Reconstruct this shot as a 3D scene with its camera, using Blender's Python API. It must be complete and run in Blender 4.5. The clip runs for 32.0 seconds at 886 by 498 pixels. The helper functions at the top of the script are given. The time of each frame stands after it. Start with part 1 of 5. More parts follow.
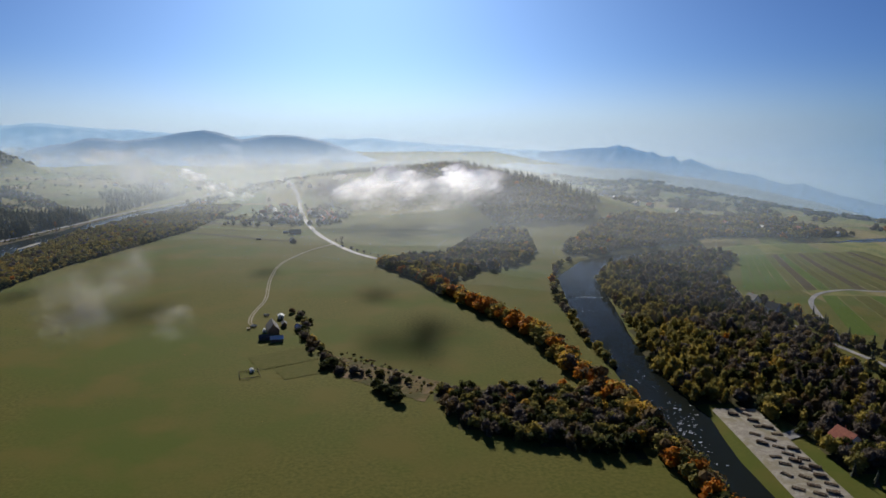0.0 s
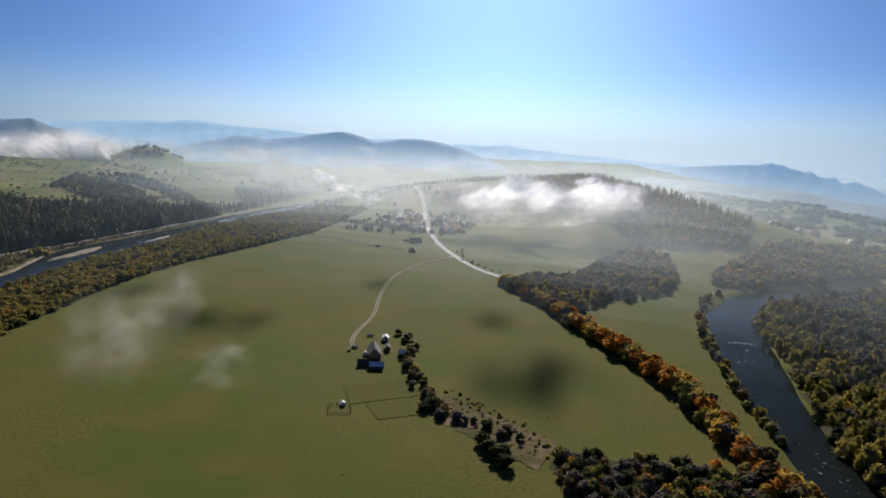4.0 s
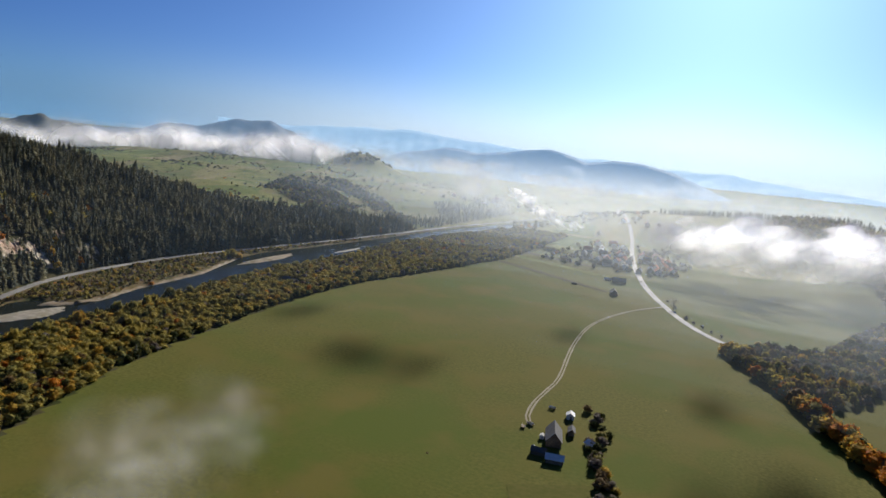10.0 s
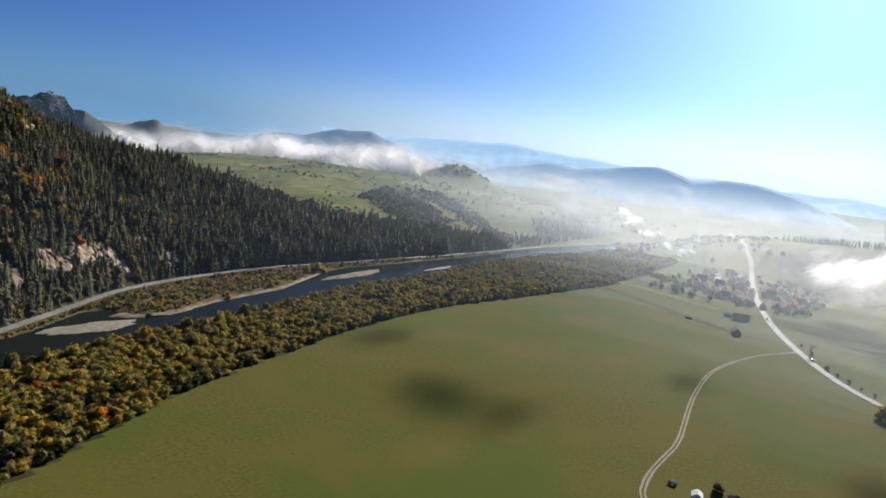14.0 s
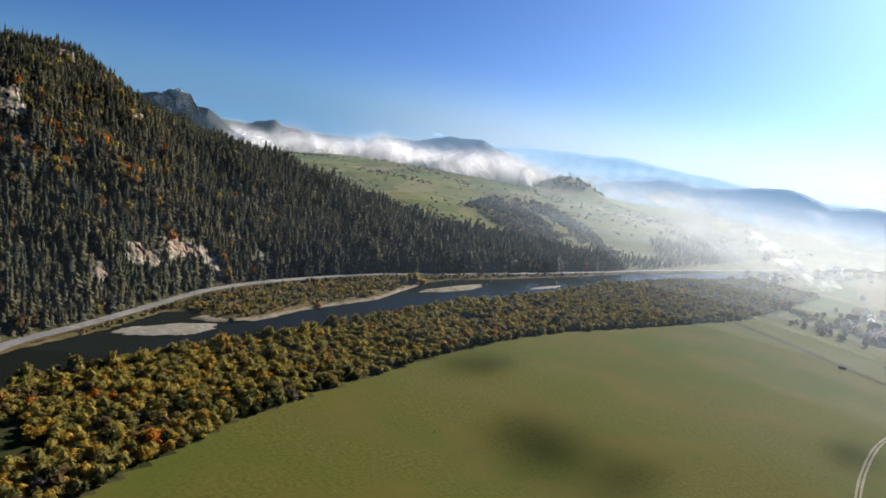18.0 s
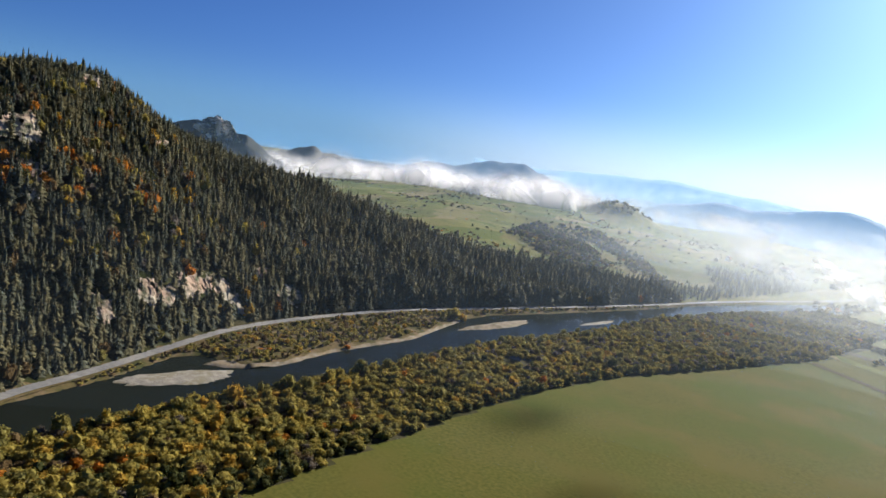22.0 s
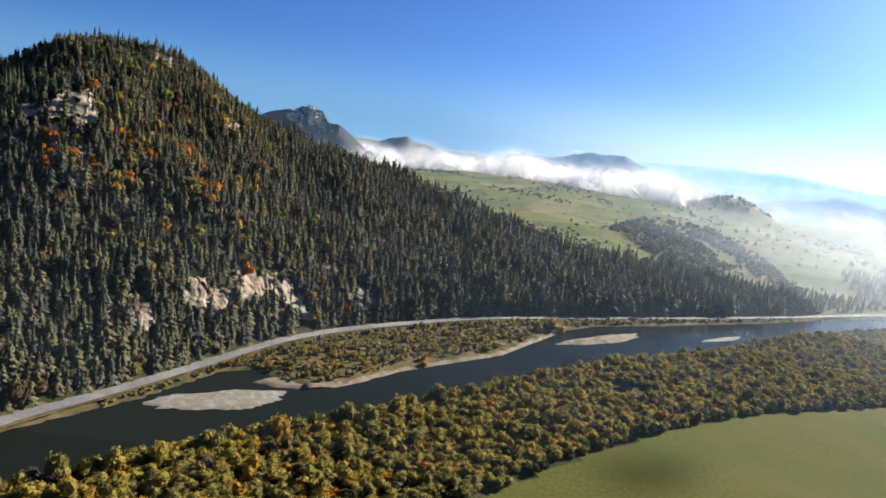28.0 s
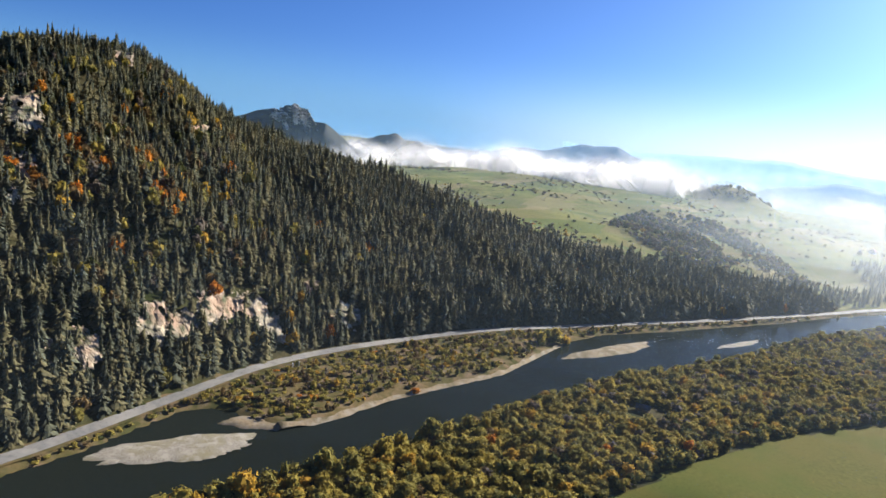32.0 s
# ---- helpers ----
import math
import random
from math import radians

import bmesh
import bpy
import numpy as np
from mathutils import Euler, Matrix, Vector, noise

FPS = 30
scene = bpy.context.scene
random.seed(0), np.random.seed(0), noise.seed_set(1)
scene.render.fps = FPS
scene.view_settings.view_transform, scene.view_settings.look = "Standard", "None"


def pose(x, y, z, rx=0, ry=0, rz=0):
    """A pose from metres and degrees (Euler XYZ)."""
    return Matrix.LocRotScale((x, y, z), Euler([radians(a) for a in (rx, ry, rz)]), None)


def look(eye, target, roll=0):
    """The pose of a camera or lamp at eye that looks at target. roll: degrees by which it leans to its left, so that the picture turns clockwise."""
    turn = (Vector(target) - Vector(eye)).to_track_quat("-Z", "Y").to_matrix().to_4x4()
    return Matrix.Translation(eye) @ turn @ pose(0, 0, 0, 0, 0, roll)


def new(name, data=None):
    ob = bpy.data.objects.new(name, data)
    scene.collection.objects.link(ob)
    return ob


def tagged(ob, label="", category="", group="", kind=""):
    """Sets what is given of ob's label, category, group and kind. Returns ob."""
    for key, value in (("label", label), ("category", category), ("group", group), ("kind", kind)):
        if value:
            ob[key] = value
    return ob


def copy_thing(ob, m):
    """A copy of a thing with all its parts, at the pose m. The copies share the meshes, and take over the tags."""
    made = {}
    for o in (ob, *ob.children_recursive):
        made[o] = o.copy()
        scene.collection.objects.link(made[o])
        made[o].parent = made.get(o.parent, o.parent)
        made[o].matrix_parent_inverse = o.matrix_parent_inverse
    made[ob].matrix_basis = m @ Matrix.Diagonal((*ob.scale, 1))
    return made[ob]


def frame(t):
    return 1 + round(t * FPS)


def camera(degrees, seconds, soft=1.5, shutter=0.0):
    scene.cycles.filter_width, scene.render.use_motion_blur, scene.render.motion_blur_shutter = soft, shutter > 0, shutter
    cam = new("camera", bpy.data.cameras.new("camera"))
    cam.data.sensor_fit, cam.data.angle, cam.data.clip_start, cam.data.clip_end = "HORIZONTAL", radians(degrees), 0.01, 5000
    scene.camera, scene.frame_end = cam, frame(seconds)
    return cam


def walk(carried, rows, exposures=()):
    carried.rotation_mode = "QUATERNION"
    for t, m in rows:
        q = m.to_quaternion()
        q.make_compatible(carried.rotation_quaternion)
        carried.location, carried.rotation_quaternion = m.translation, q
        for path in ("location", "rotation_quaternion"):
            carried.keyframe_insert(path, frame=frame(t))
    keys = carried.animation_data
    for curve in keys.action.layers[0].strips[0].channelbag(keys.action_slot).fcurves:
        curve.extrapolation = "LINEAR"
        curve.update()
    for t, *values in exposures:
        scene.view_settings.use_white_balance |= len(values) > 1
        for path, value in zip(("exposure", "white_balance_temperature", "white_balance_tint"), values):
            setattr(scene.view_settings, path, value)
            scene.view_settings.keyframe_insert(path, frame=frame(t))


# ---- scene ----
import functools

# ---- camera and its way ----
ROWS = (
    (0, 0, -0, 149.8, 0.05, -9.98, 0.39), (0.5, -0.5, 9.9, 147.6, 1.19, -9.81, 0.52),
    (1, -0.5, 19.1, 146.8, 2.35, -9.74, 0.8), (1.5, -0, 28.2, 146.9, 3.71, -9.7, 1.17),
    (2, 0.1, 36.7, 146.8, 5.05, -9.65, 1.49), (2.5, -0.2, 44.9, 146.7, 6.29, -9.63, 1.88),
    (3, -0.5, 53.1, 146.7, 7.7, -9.57, 2.14), (3.5, -1.1, 61, 147.3, 9.2, -9.55, 2.17),
    (5.5, -3.4, 85.9, 151.8, 15.13, -9.93, 3.26), (6, -4.1, 92.3, 153.1, 16.66, -9.99, 3.33),
    (6.5, -4.9, 99, 154.5, 18.03, -10.05, 3.47), (7, -5.8, 105.6, 155.2, 19.37, -9.97, 3.47),
    (7.5, -7.6, 113.5, 155.4, 20.58, -9.91, 3.8), (8, -10.8, 122.7, 154.9, 21.87, -9.8, 4.28),
    (8.5, -15.7, 132.5, 153.7, 23.12, -9.69, 4.85), (9, -20.8, 141.7, 152.9, 24.42, -9.6, 5.15),
    (9.5, -24.6, 150.2, 152.5, 25.82, -9.48, 5.35), (10, -28.3, 158.2, 152.7, 27.2, -9.4, 5.62),
    (10.5, -32.5, 165.7, 152.4, 28.51, -9.3, 5.87), (11, -37.1, 172.8, 151.9, 29.73, -9.21, 6.21),
    (11.5, -40.8, 179.3, 151.7, 30.99, -9.22, 6.47), (12, -44.6, 186.2, 151.7, 32.07, -9.26, 6.71),
    (12.5, -49, 192.7, 151.5, 32.79, -9.26, 6.68), (13, -52.7, 198.9, 151.2, 33.47, -9.26, 6.63),
    (13.5, -56.9, 204.7, 150.9, 34.29, -9.19, 6.63), (14, -61.5, 211.3, 150, 35.09, -9.15, 6.8),
    (14.5, -65.2, 218, 149.5, 36.2, -9.21, 7.15), (16.5, -84.6, 241.7, 146.7, 40.72, -9.49, 8.25),
    (17, -89.9, 247.1, 145.6, 41.78, -9.52, 8.45), (17.5, -95.5, 252.3, 144.8, 42.79, -9.54, 8.71),
    (18, -101.2, 257.9, 143.7, 43.87, -9.52, 8.98), (18.5, -106.7, 263.6, 142.7, 45.06, -9.31, 9.3),
    (19, -112, 269, 141.8, 46.24, -8.87, 9.22), (19.5, -117.6, 274.3, 141.2, 47.17, -8.33, 9.2),
    (20, -123.2, 278.7, 141, 47.41, -7.82, 8.96), (20.5, -127.8, 282.9, 141.5, 47.3, -7.46, 8.62),
    (21, -131.8, 287, 142, 47.21, -7.4, 8.41), (21.5, -135.6, 290.7, 142.1, 47.15, -7.58, 8.33),
    (22, -139.6, 294.9, 142.4, 47.54, -8.04, 8.27), (22.5, -143.9, 298.9, 142.3, 48.02, -8.8, 8.23),
    (23, -148.1, 303.8, 141.8, 48.84, -9.74, 8.13), (23.5, -152.5, 308.9, 140.8, 49.93, -10.45, 8.06),
    (24, -157.3, 313.2, 139.4, 50.88, -10.79, 7.93), (24.5, -162, 317.8, 138.4, 51.75, -10.82, 7.87),
    (25, -167.4, 321.8, 137.5, 52.3, -10.47, 7.77), (25.5, -172.7, 326.1, 136.6, 52.78, -10, 7.69),
    (27.5, -194.4, 342.1, 135.7, 54.68, -9.66, 8.27), (28, -199.4, 345.8, 135.4, 55.14, -9.73, 8.24),
    (28.5, -204.3, 349.4, 135.4, 55.39, -9.77, 8.07), (29, -209.5, 352.6, 135, 55.29, -9.79, 7.81),
    (29.5, -214.6, 355.9, 135, 55.05, -9.81, 7.53), (30, -219.3, 359.5, 135.5, 54.96, -9.91, 7.35),
    (30.5, -223.7, 362.8, 135.5, 54.82, -9.97, 7.04), (31, -228, 366.2, 135.5, 54.75, -9.99, 6.86),
    (31.5, -232.5, 369.8, 135.8, 54.67, -10.05, 6.8), (32, -237.1, 373.1, 135.8, 54.57, -10.02, 6.7),
)


def leaning(x, y, z, yaw, pitch, roll):
    return pose(x, y, z, 90 + pitch, 0, yaw) @ pose(0, 0, 0, 0, 0, roll)


cam = camera(65.0, 32.0)
walk(cam, [(r[0], leaning(*r[1:])) for r in ROWS],
     exposures=[(0, 0.32), (3, 0.42), (6, 0.58), (11, 0.75), (17, 0.95), (24, 1.2), (32, 1.48)])
scene.cycles.transparent_max_bounces = 110

# ---- sky and sun ----
SUN_AZ, SUN_EL = 7.0, 24.0      # degrees left of +y, degrees up
world = bpy.data.worlds.new("sky")
scene.world = world
world.use_nodes = True
wn = world.node_tree.nodes
sky = wn.new("ShaderNodeTexSky")
sky.sky_type, sky.sun_disc = "NISHITA", False
sky.sun_elevation, sky.sun_rotation = radians(SUN_EL), radians(-SUN_AZ)
sky.altitude, sky.air_density, sky.dust_density, sky.ozone_density = 450, 0.58, 1.6, 5.5
wn["Background"].inputs["Strength"].default_value = 0.05
tint = wn.new("ShaderNodeVectorMath")
tint.operation = "MULTIPLY"
tint.inputs[1].default_value = (0.41, 0.64, 0.95)
world.node_tree.links.new(sky.outputs[0], tint.inputs[0])
world.node_tree.links.new(tint.outputs[0], wn["Background"].inputs["Color"])
lamp = bpy.data.lights.new("sun", "SUN")
lamp.energy, lamp.angle, lamp.color = 5.0, radians(0.6), (1.0, 0.93, 0.82)
sun = new("sun", lamp)
sun.matrix_world = look((-math.sin(radians(SUN_AZ)) * 100, math.cos(radians(SUN_AZ)) * 100, 100 * math.tan(radians(SUN_EL))), (0, 0, 0))


# ---- materials ----
def material(name, a, b, scale=0.2, rough=0.9, bump=0.3, c=None, scale_c=0.02, island=0.0, piece=0.0, spec=0.2, metal=0.0, through_light=0.0, own=False, detail=6, d=None, scale_d=0.03, plots=None, sheen=0.0):
    """Two noise colours a and b, a third one c in large stains; island and piece: the spread of lightness from clump to clump and thing to thing."""
    m = bpy.data.materials.new(name)
    m.use_nodes = True
    n, l = m.node_tree.nodes, m.node_tree.links
    p = n["Principled BSDF"]
    p.inputs["Roughness"].default_value, p.inputs["Metallic"].default_value = rough, metal
    p.inputs["Specular IOR Level"].default_value = spec
    if own:
        where = n.new("ShaderNodeTexCoord").outputs["Object"]
    else:
        where = n.new("ShaderNodeNewGeometry").outputs["Position"]

    def grain(s, d=detail):
        t = n.new("ShaderNodeTexNoise")
        t.inputs["Scale"].default_value, t.inputs["Detail"].default_value = s, d
        l.new(where, t.inputs["Vector"])
        return t.outputs["Fac"]

    def mix(f, x, y, kind="MIX"):
        q = n.new("ShaderNodeMix")
        q.data_type, q.blend_type = "RGBA", kind
        for s, v in ((q.inputs[0], f), (q.inputs[6], x), (q.inputs[7], y)):
            if isinstance(v, bpy.types.NodeSocket):
                l.new(v, s)
            else:
                s.default_value = v if not isinstance(v, tuple) else (*v, 1)
        return q.outputs[2]

    def ramp(v, lo, hi):
        r = n.new("ShaderNodeMapRange")
        r.inputs["From Min"].default_value, r.inputs["From Max"].default_value = lo, hi
        l.new(v, r.inputs["Value"])
        return r.outputs["Result"]

    fine = grain(scale)
    col = mix(ramp(fine, 0.3, 0.7), a, b)
    if c:
        col = mix(ramp(grain(scale_c, 4), 0.45, 0.62), col, c)
    if d:
        col = mix(ramp(grain(scale_d, 7), 0.48, 0.66), col, d)
    if plots:       # small fields of one colour each
        turn, cells = n.new("ShaderNodeMapping"), n.new("ShaderNodeTexVoronoi")
        turn.inputs["Rotation"].default_value, turn.inputs["Scale"].default_value = (0, 0, 0.5), (plots[0], plots[1], 0)
        cells.inputs["Scale"].default_value, cells.distance = 1.0, "CHEBYCHEV"
        l.new(where, turn.inputs["Vector"]), l.new(turn.outputs[0], cells.inputs["Vector"])
        pale = n.new("ShaderNodeSeparateColor")
        l.new(cells.outputs["Color"], pale.inputs[0])
        col = mix(ramp(pale.outputs[0], 0.45, 0.9), col, (0.19, 0.155, 0.07))
        col = mix(ramp(pale.outputs[1], 0.55, 0.95), col, (0.085, 0.105, 0.024))
    for spread, node, out in ((island, "ShaderNodeNewGeometry", "Random Per Island"), (piece, "ShaderNodeObjectInfo", "Random")):
        if spread:
            r = n.new("ShaderNodeMapRange")
            r.inputs["To Min"].default_value, r.inputs["To Max"].default_value = 1 - spread, 1 + spread
            l.new(n.new(node).outputs[out], r.inputs["Value"])
            v = n.new("ShaderNodeVectorMath")
            v.operation = "SCALE"
            l.new(col, v.inputs[0]), l.new(r.outputs[0], v.inputs["Scale"])
            col = v.outputs[0]
    l.new(col, p.inputs["Base Color"])
    if sheen:       # dry blades catch the low sun
        p.inputs["Sheen Weight"].default_value, p.inputs["Sheen Roughness"].default_value = sheen, 0.45
        p.inputs["Sheen Tint"].default_value = (0.95, 1.0, 0.62, 1)
    if bump:
        b_ = n.new("ShaderNodeBump")
        b_.inputs["Strength"].default_value, b_.inputs["Distance"].default_value = bump, 0.3 / scale * 0.2
        l.new(fine, b_.inputs["Height"]), l.new(b_.outputs[0], p.inputs["Normal"])
    if through_light:
        t, s = n.new("ShaderNodeBsdfTranslucent"), n.new("ShaderNodeMixShader")
        s.inputs[0].default_value = through_light
        l.new(col, t.inputs["Color"]), l.new(p.outputs[0], s.inputs[1]), l.new(t.outputs[0], s.inputs[2])
        l.new(s.outputs[0], n["Material Output"].inputs["Surface"])
    return m


GRASS = material("meadow_grass", (0.060, 0.063, 0.012), (0.104, 0.098, 0.022), 0.5, c=(0.062, 0.080, 0.012), scale_c=0.008, bump=0.5, d=(0.094, 0.084, 0.019), scale_d=0.022, spec=0.02, detail=8, sheen=0.025)
PASTURE = material("far_pasture", (0.115, 0.125, 0.030), (0.17, 0.165, 0.05), 0.02, c=(0.13, 0.105, 0.042), scale_c=0.008, bump=0.2, d=(0.075, 0.095, 0.02), scale_d=0.03, spec=0.02, plots=(0.018, 0.0065), sheen=0.03)
FLOOR = material("forest_floor", (0.042, 0.040, 0.020), (0.078, 0.066, 0.034), 0.25, c=(0.03, 0.036, 0.012), scale_c=0.03, spec=0.02)
SCRUB = material("dry_bank_grass", (0.080, 0.068, 0.028), (0.145, 0.105, 0.05), 0.45, c=(0.060, 0.060, 0.022), scale_c=0.05, d=(0.17, 0.12, 0.075), scale_d=0.09, spec=0.02)
GRAVEL = material("river_gravel", (0.13, 0.115, 0.095), (0.27, 0.245, 0.205), 1.6, c=(0.17, 0.15, 0.095), scale_c=0.06, d=(0.27, 0.25, 0.21), scale_d=0.25)
ROCK = material("limestone", (0.15, 0.13, 0.10), (0.44, 0.38, 0.28), 0.45, c=(0.33, 0.22, 0.15), scale_c=0.05, bump=1.0, d=(0.075, 0.08, 0.045), scale_d=0.14)
SAND = material("river_sand", (0.15, 0.115, 0.07), (0.26, 0.20, 0.13), 0.6, c=(0.11, 0.09, 0.05), scale_c=0.07, d=(0.23, 0.195, 0.15), scale_d=0.2)
ASPHALT = material("asphalt", (0.13, 0.13, 0.13), (0.19, 0.185, 0.18), 0.4, rough=0.8, c=(0.23, 0.22, 0.205), scale_c=0.05)
DIRT = material("dirt_track", (0.20, 0.18, 0.13), (0.33, 0.30, 0.23), 0.5, spec=0.02)
PLOUGH = material("ploughed_strip", (0.052, 0.044, 0.022), (0.082, 0.066, 0.034), 0.4, spec=0.02)
FALLOW = material("fallow", (0.066, 0.070, 0.014), (0.088, 0.084, 0.022), 0.3, spec=0.02)
STRIP = material("green_strip", (0.055, 0.090, 0.012), (0.078, 0.110, 0.018), 0.4, spec=0.02)
BARK = material("bark", (0.06, 0.045, 0.035), (0.14, 0.11, 0.09), 1.5, own=True)
SPRUCE = [material("spruce_needles", (0.064, 0.070, 0.050), (0.118, 0.122, 0.078), 0.5, island=0.3, bump=0.6, spec=0.1, through_light=0.25),
          material("pine_needles", (0.108, 0.100, 0.052), (0.175, 0.155, 0.080), 0.5, island=0.3, bump=0.6, spec=0.1, through_light=0.25)]
LEAF = [material(nm, a, b, 0.7, island=0.2, bump=0.6, spec=0.1, through_light=0.45) for nm, a, b in (
    ("olive_leaves", (0.175, 0.155, 0.040), (0.265, 0.225, 0.062)),
    ("yellowing_leaves", (0.25, 0.20, 0.042), (0.35, 0.275, 0.062)),
    ("golden_leaves", (0.32, 0.20, 0.028), (0.44, 0.28, 0.045)),
    ("orange_leaves", (0.34, 0.125, 0.015), (0.48, 0.19, 0.022)),
    ("brown_leaves", (0.11, 0.076, 0.034), (0.17, 0.115, 0.05)),
    ("bare_twigs", (0.105, 0.088, 0.068), (0.17, 0.14, 0.11)),
    ("dark_leaves", (0.04, 0.05, 0.014), (0.07, 0.07, 0.02)),
    ("red_leaves", (0.30, 0.035, 0.018), (0.42, 0.06, 0.03)))]
ROOFS = [material("grey_sheet_roof", (0.055, 0.055, 0.06), (0.10, 0.10, 0.105), 0.8, rough=0.7, spec=0.2, own=True),
         material("red_tile_roof", (0.22, 0.07, 0.05), (0.32, 0.11, 0.07), 0.8, own=True),
         material("bright_sheet_roof", (0.50, 0.50, 0.50), (0.68, 0.68, 0.66), 0.6, rough=0.5, spec=0.3, own=True)]
WALLS = [material("white_plaster", (0.58, 0.56, 0.52), (0.74, 0.72, 0.68), 0.8, own=True),
         material("weathered_boards", (0.10, 0.075, 0.05), (0.20, 0.15, 0.10), 1.2, own=True)]
WOOD = material("wet_boat_timber", (0.10, 0.075, 0.05), (0.21, 0.16, 0.11), 1.5, own=True, piece=0.3)
GLASS = material("window_glass", (0.02, 0.025, 0.03), (0.03, 0.035, 0.04), 1, rough=0.1, spec=0.8, own=True, bump=0)


def water_material():
    m = bpy.data.materials.new("river_water")
    m.use_nodes = True
    n, l = m.node_tree.nodes, m.node_tree.links
    p = n["Principled BSDF"]
    p.inputs["Base Color"].default_value = (0.011, 0.014, 0.012, 1)
    p.inputs["Roughness"].default_value, p.inputs["IOR"].default_value = 0.12, 1.13
    p.inputs["Specular IOR Level"].default_value = 0.15
    g, b = n.new("ShaderNodeNewGeometry"), n.new("ShaderNodeBump")
    t = n.new("ShaderNodeTexNoise")
    t.inputs["Scale"].default_value, t.inputs["Detail"].default_value = 0.5, 5
    l.new(g.outputs["Position"], t.inputs["Vector"]), l.new(t.outputs["Fac"], b.inputs["Height"])
    b.inputs["Strength"].default_value, b.inputs["Distance"].default_value = 0.35, 0.25
    l.new(b.outputs[0], p.inputs["Normal"])
    return m


WATER = water_material()


def mist_material(name, most, scale, lo=0.35, hi=0.7, flakes=True, white=0.70):
    """White mist: lit and lets light through, thinner where its noise is low and towards the rim of each drift."""
    m = bpy.data.materials.new(name)
    m.use_nodes = True
    n, l = m.node_tree.nodes, m.node_tree.links
    n.remove(n["Principled BSDF"])
    d, t, tr = (n.new("ShaderNodeBsdf" + k) for k in ("Diffuse", "Translucent", "Transparent"))
    mx, out = n.new("ShaderNodeAddShader"), n.new("ShaderNodeMixShader")
    d.inputs["Color"].default_value = t.inputs["Color"].default_value = (white, white, white * 1.03, 1)
    up = n.new("ShaderNodeCombineXYZ")      # drifts have no hard sides: all of them are lit as one
    up.inputs["Y"].default_value, up.inputs["Z"].default_value = 0.35, 0.94
    l.new(up.outputs[0], d.inputs["Normal"]), l.new(up.outputs[0], t.inputs["Normal"])
    l.new(d.outputs[0], mx.inputs[0]), l.new(t.outputs[0], mx.inputs[1])
    g, z, r = n.new("ShaderNodeNewGeometry"), n.new("ShaderNodeTexNoise"), n.new("ShaderNodeMapRange")
    z.inputs["Scale"].default_value, z.inputs["Detail"].default_value = scale, 5
    l.new(g.outputs["Position"], z.inputs["Vector"]), l.new(z.outputs["Fac"], r.inputs["Value"])
    r.inputs["From Min"].default_value, r.inputs["From Max"].default_value, r.inputs["To Max"].default_value = lo, hi, most
    fac = r.outputs[0]
    if flakes:
        u, v, f, k = n.new("ShaderNodeUVMap"), n.new("ShaderNodeVectorMath"), n.new("ShaderNodeMapRange"), n.new("ShaderNodeMath")
        v.operation, k.operation, f.interpolation_type = "LENGTH", "MULTIPLY", "SMOOTHERSTEP"
        f.inputs["From Min"].default_value, f.inputs["From Max"].default_value = 1.0, 0.15
        l.new(u.outputs[0], v.inputs[0]), l.new(v.outputs["Value"], f.inputs["Value"])
        l.new(fac, k.inputs[0]), l.new(f.outputs[0], k.inputs[1])
        fac = k.outputs[0]
    l.new(fac, out.inputs[0]), l.new(tr.outputs[0], out.inputs[1]), l.new(mx.outputs[0], out.inputs[2])
    l.new(out.outputs[0], n["Material Output"].inputs["Surface"])
    return m


MIST = mist_material("mist", 0.33, 0.024, 0.18, 0.58, white=0.92)
BANK = mist_material("bank_mist", 0.26, 0.006, 0.05, 0.42, white=0.80)
FAR_FOG = mist_material("far_fog", 0.15, 0.008, 0.34, 0.68, white=0.8)
CLOUDLET = mist_material("cloudlet_mist", 0.26, 0.02, 0.25, 0.6)
VEIL = mist_material("mist_veil", 0.12, 0.018, 0.25, 0.62)
THIN = mist_material("thin_mist", 0.024, 0.075, 0.30, 0.66)


def far_material(name, a, b, rock=None):
    return material(name, a, b, 0.006, bump=0.5, c=rock, scale_c=0.004)


def haze_glow_material(name, colour):
    """Distance with its haze painted in as emission: a plain blue glow over a faint dark relief."""
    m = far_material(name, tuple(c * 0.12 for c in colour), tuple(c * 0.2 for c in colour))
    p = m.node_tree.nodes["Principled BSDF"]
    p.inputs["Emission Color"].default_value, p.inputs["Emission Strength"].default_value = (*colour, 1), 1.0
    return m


# ---- plan ----
RIVER_Y = (150, 250, 300, 357, 410, 455, 470, 486, 520, 547, 589, 628, 686, 713, 760, 835, 950, 1113, 1300, 1450, 1800)
RIVER_N = (-330, -440, -466, -489, -507, -533, -531, -500, -507, -516, -522, -527, -550, -560, -566, -558, -550, -542, -520, -490, -490)
RIVER_S = (-300, -398, -427, -450, -462, -465, -466, -468, -471, -476, -484, -490, -496, -497, -497, -500, -512, -505, -470, -445, -450)
ROAD_W = ((-376, 190), (-450, 290), (-496, 357), (-518, 401), (-550, 461), (-570, 499), (-584, 545), (-592, 600), (-594, 670), (-586, 750), (-574, 850), (-563, 950), (-556, 1050), (-544, 1200), (-520, 1360), (-498, 1480), (-470, 1650))
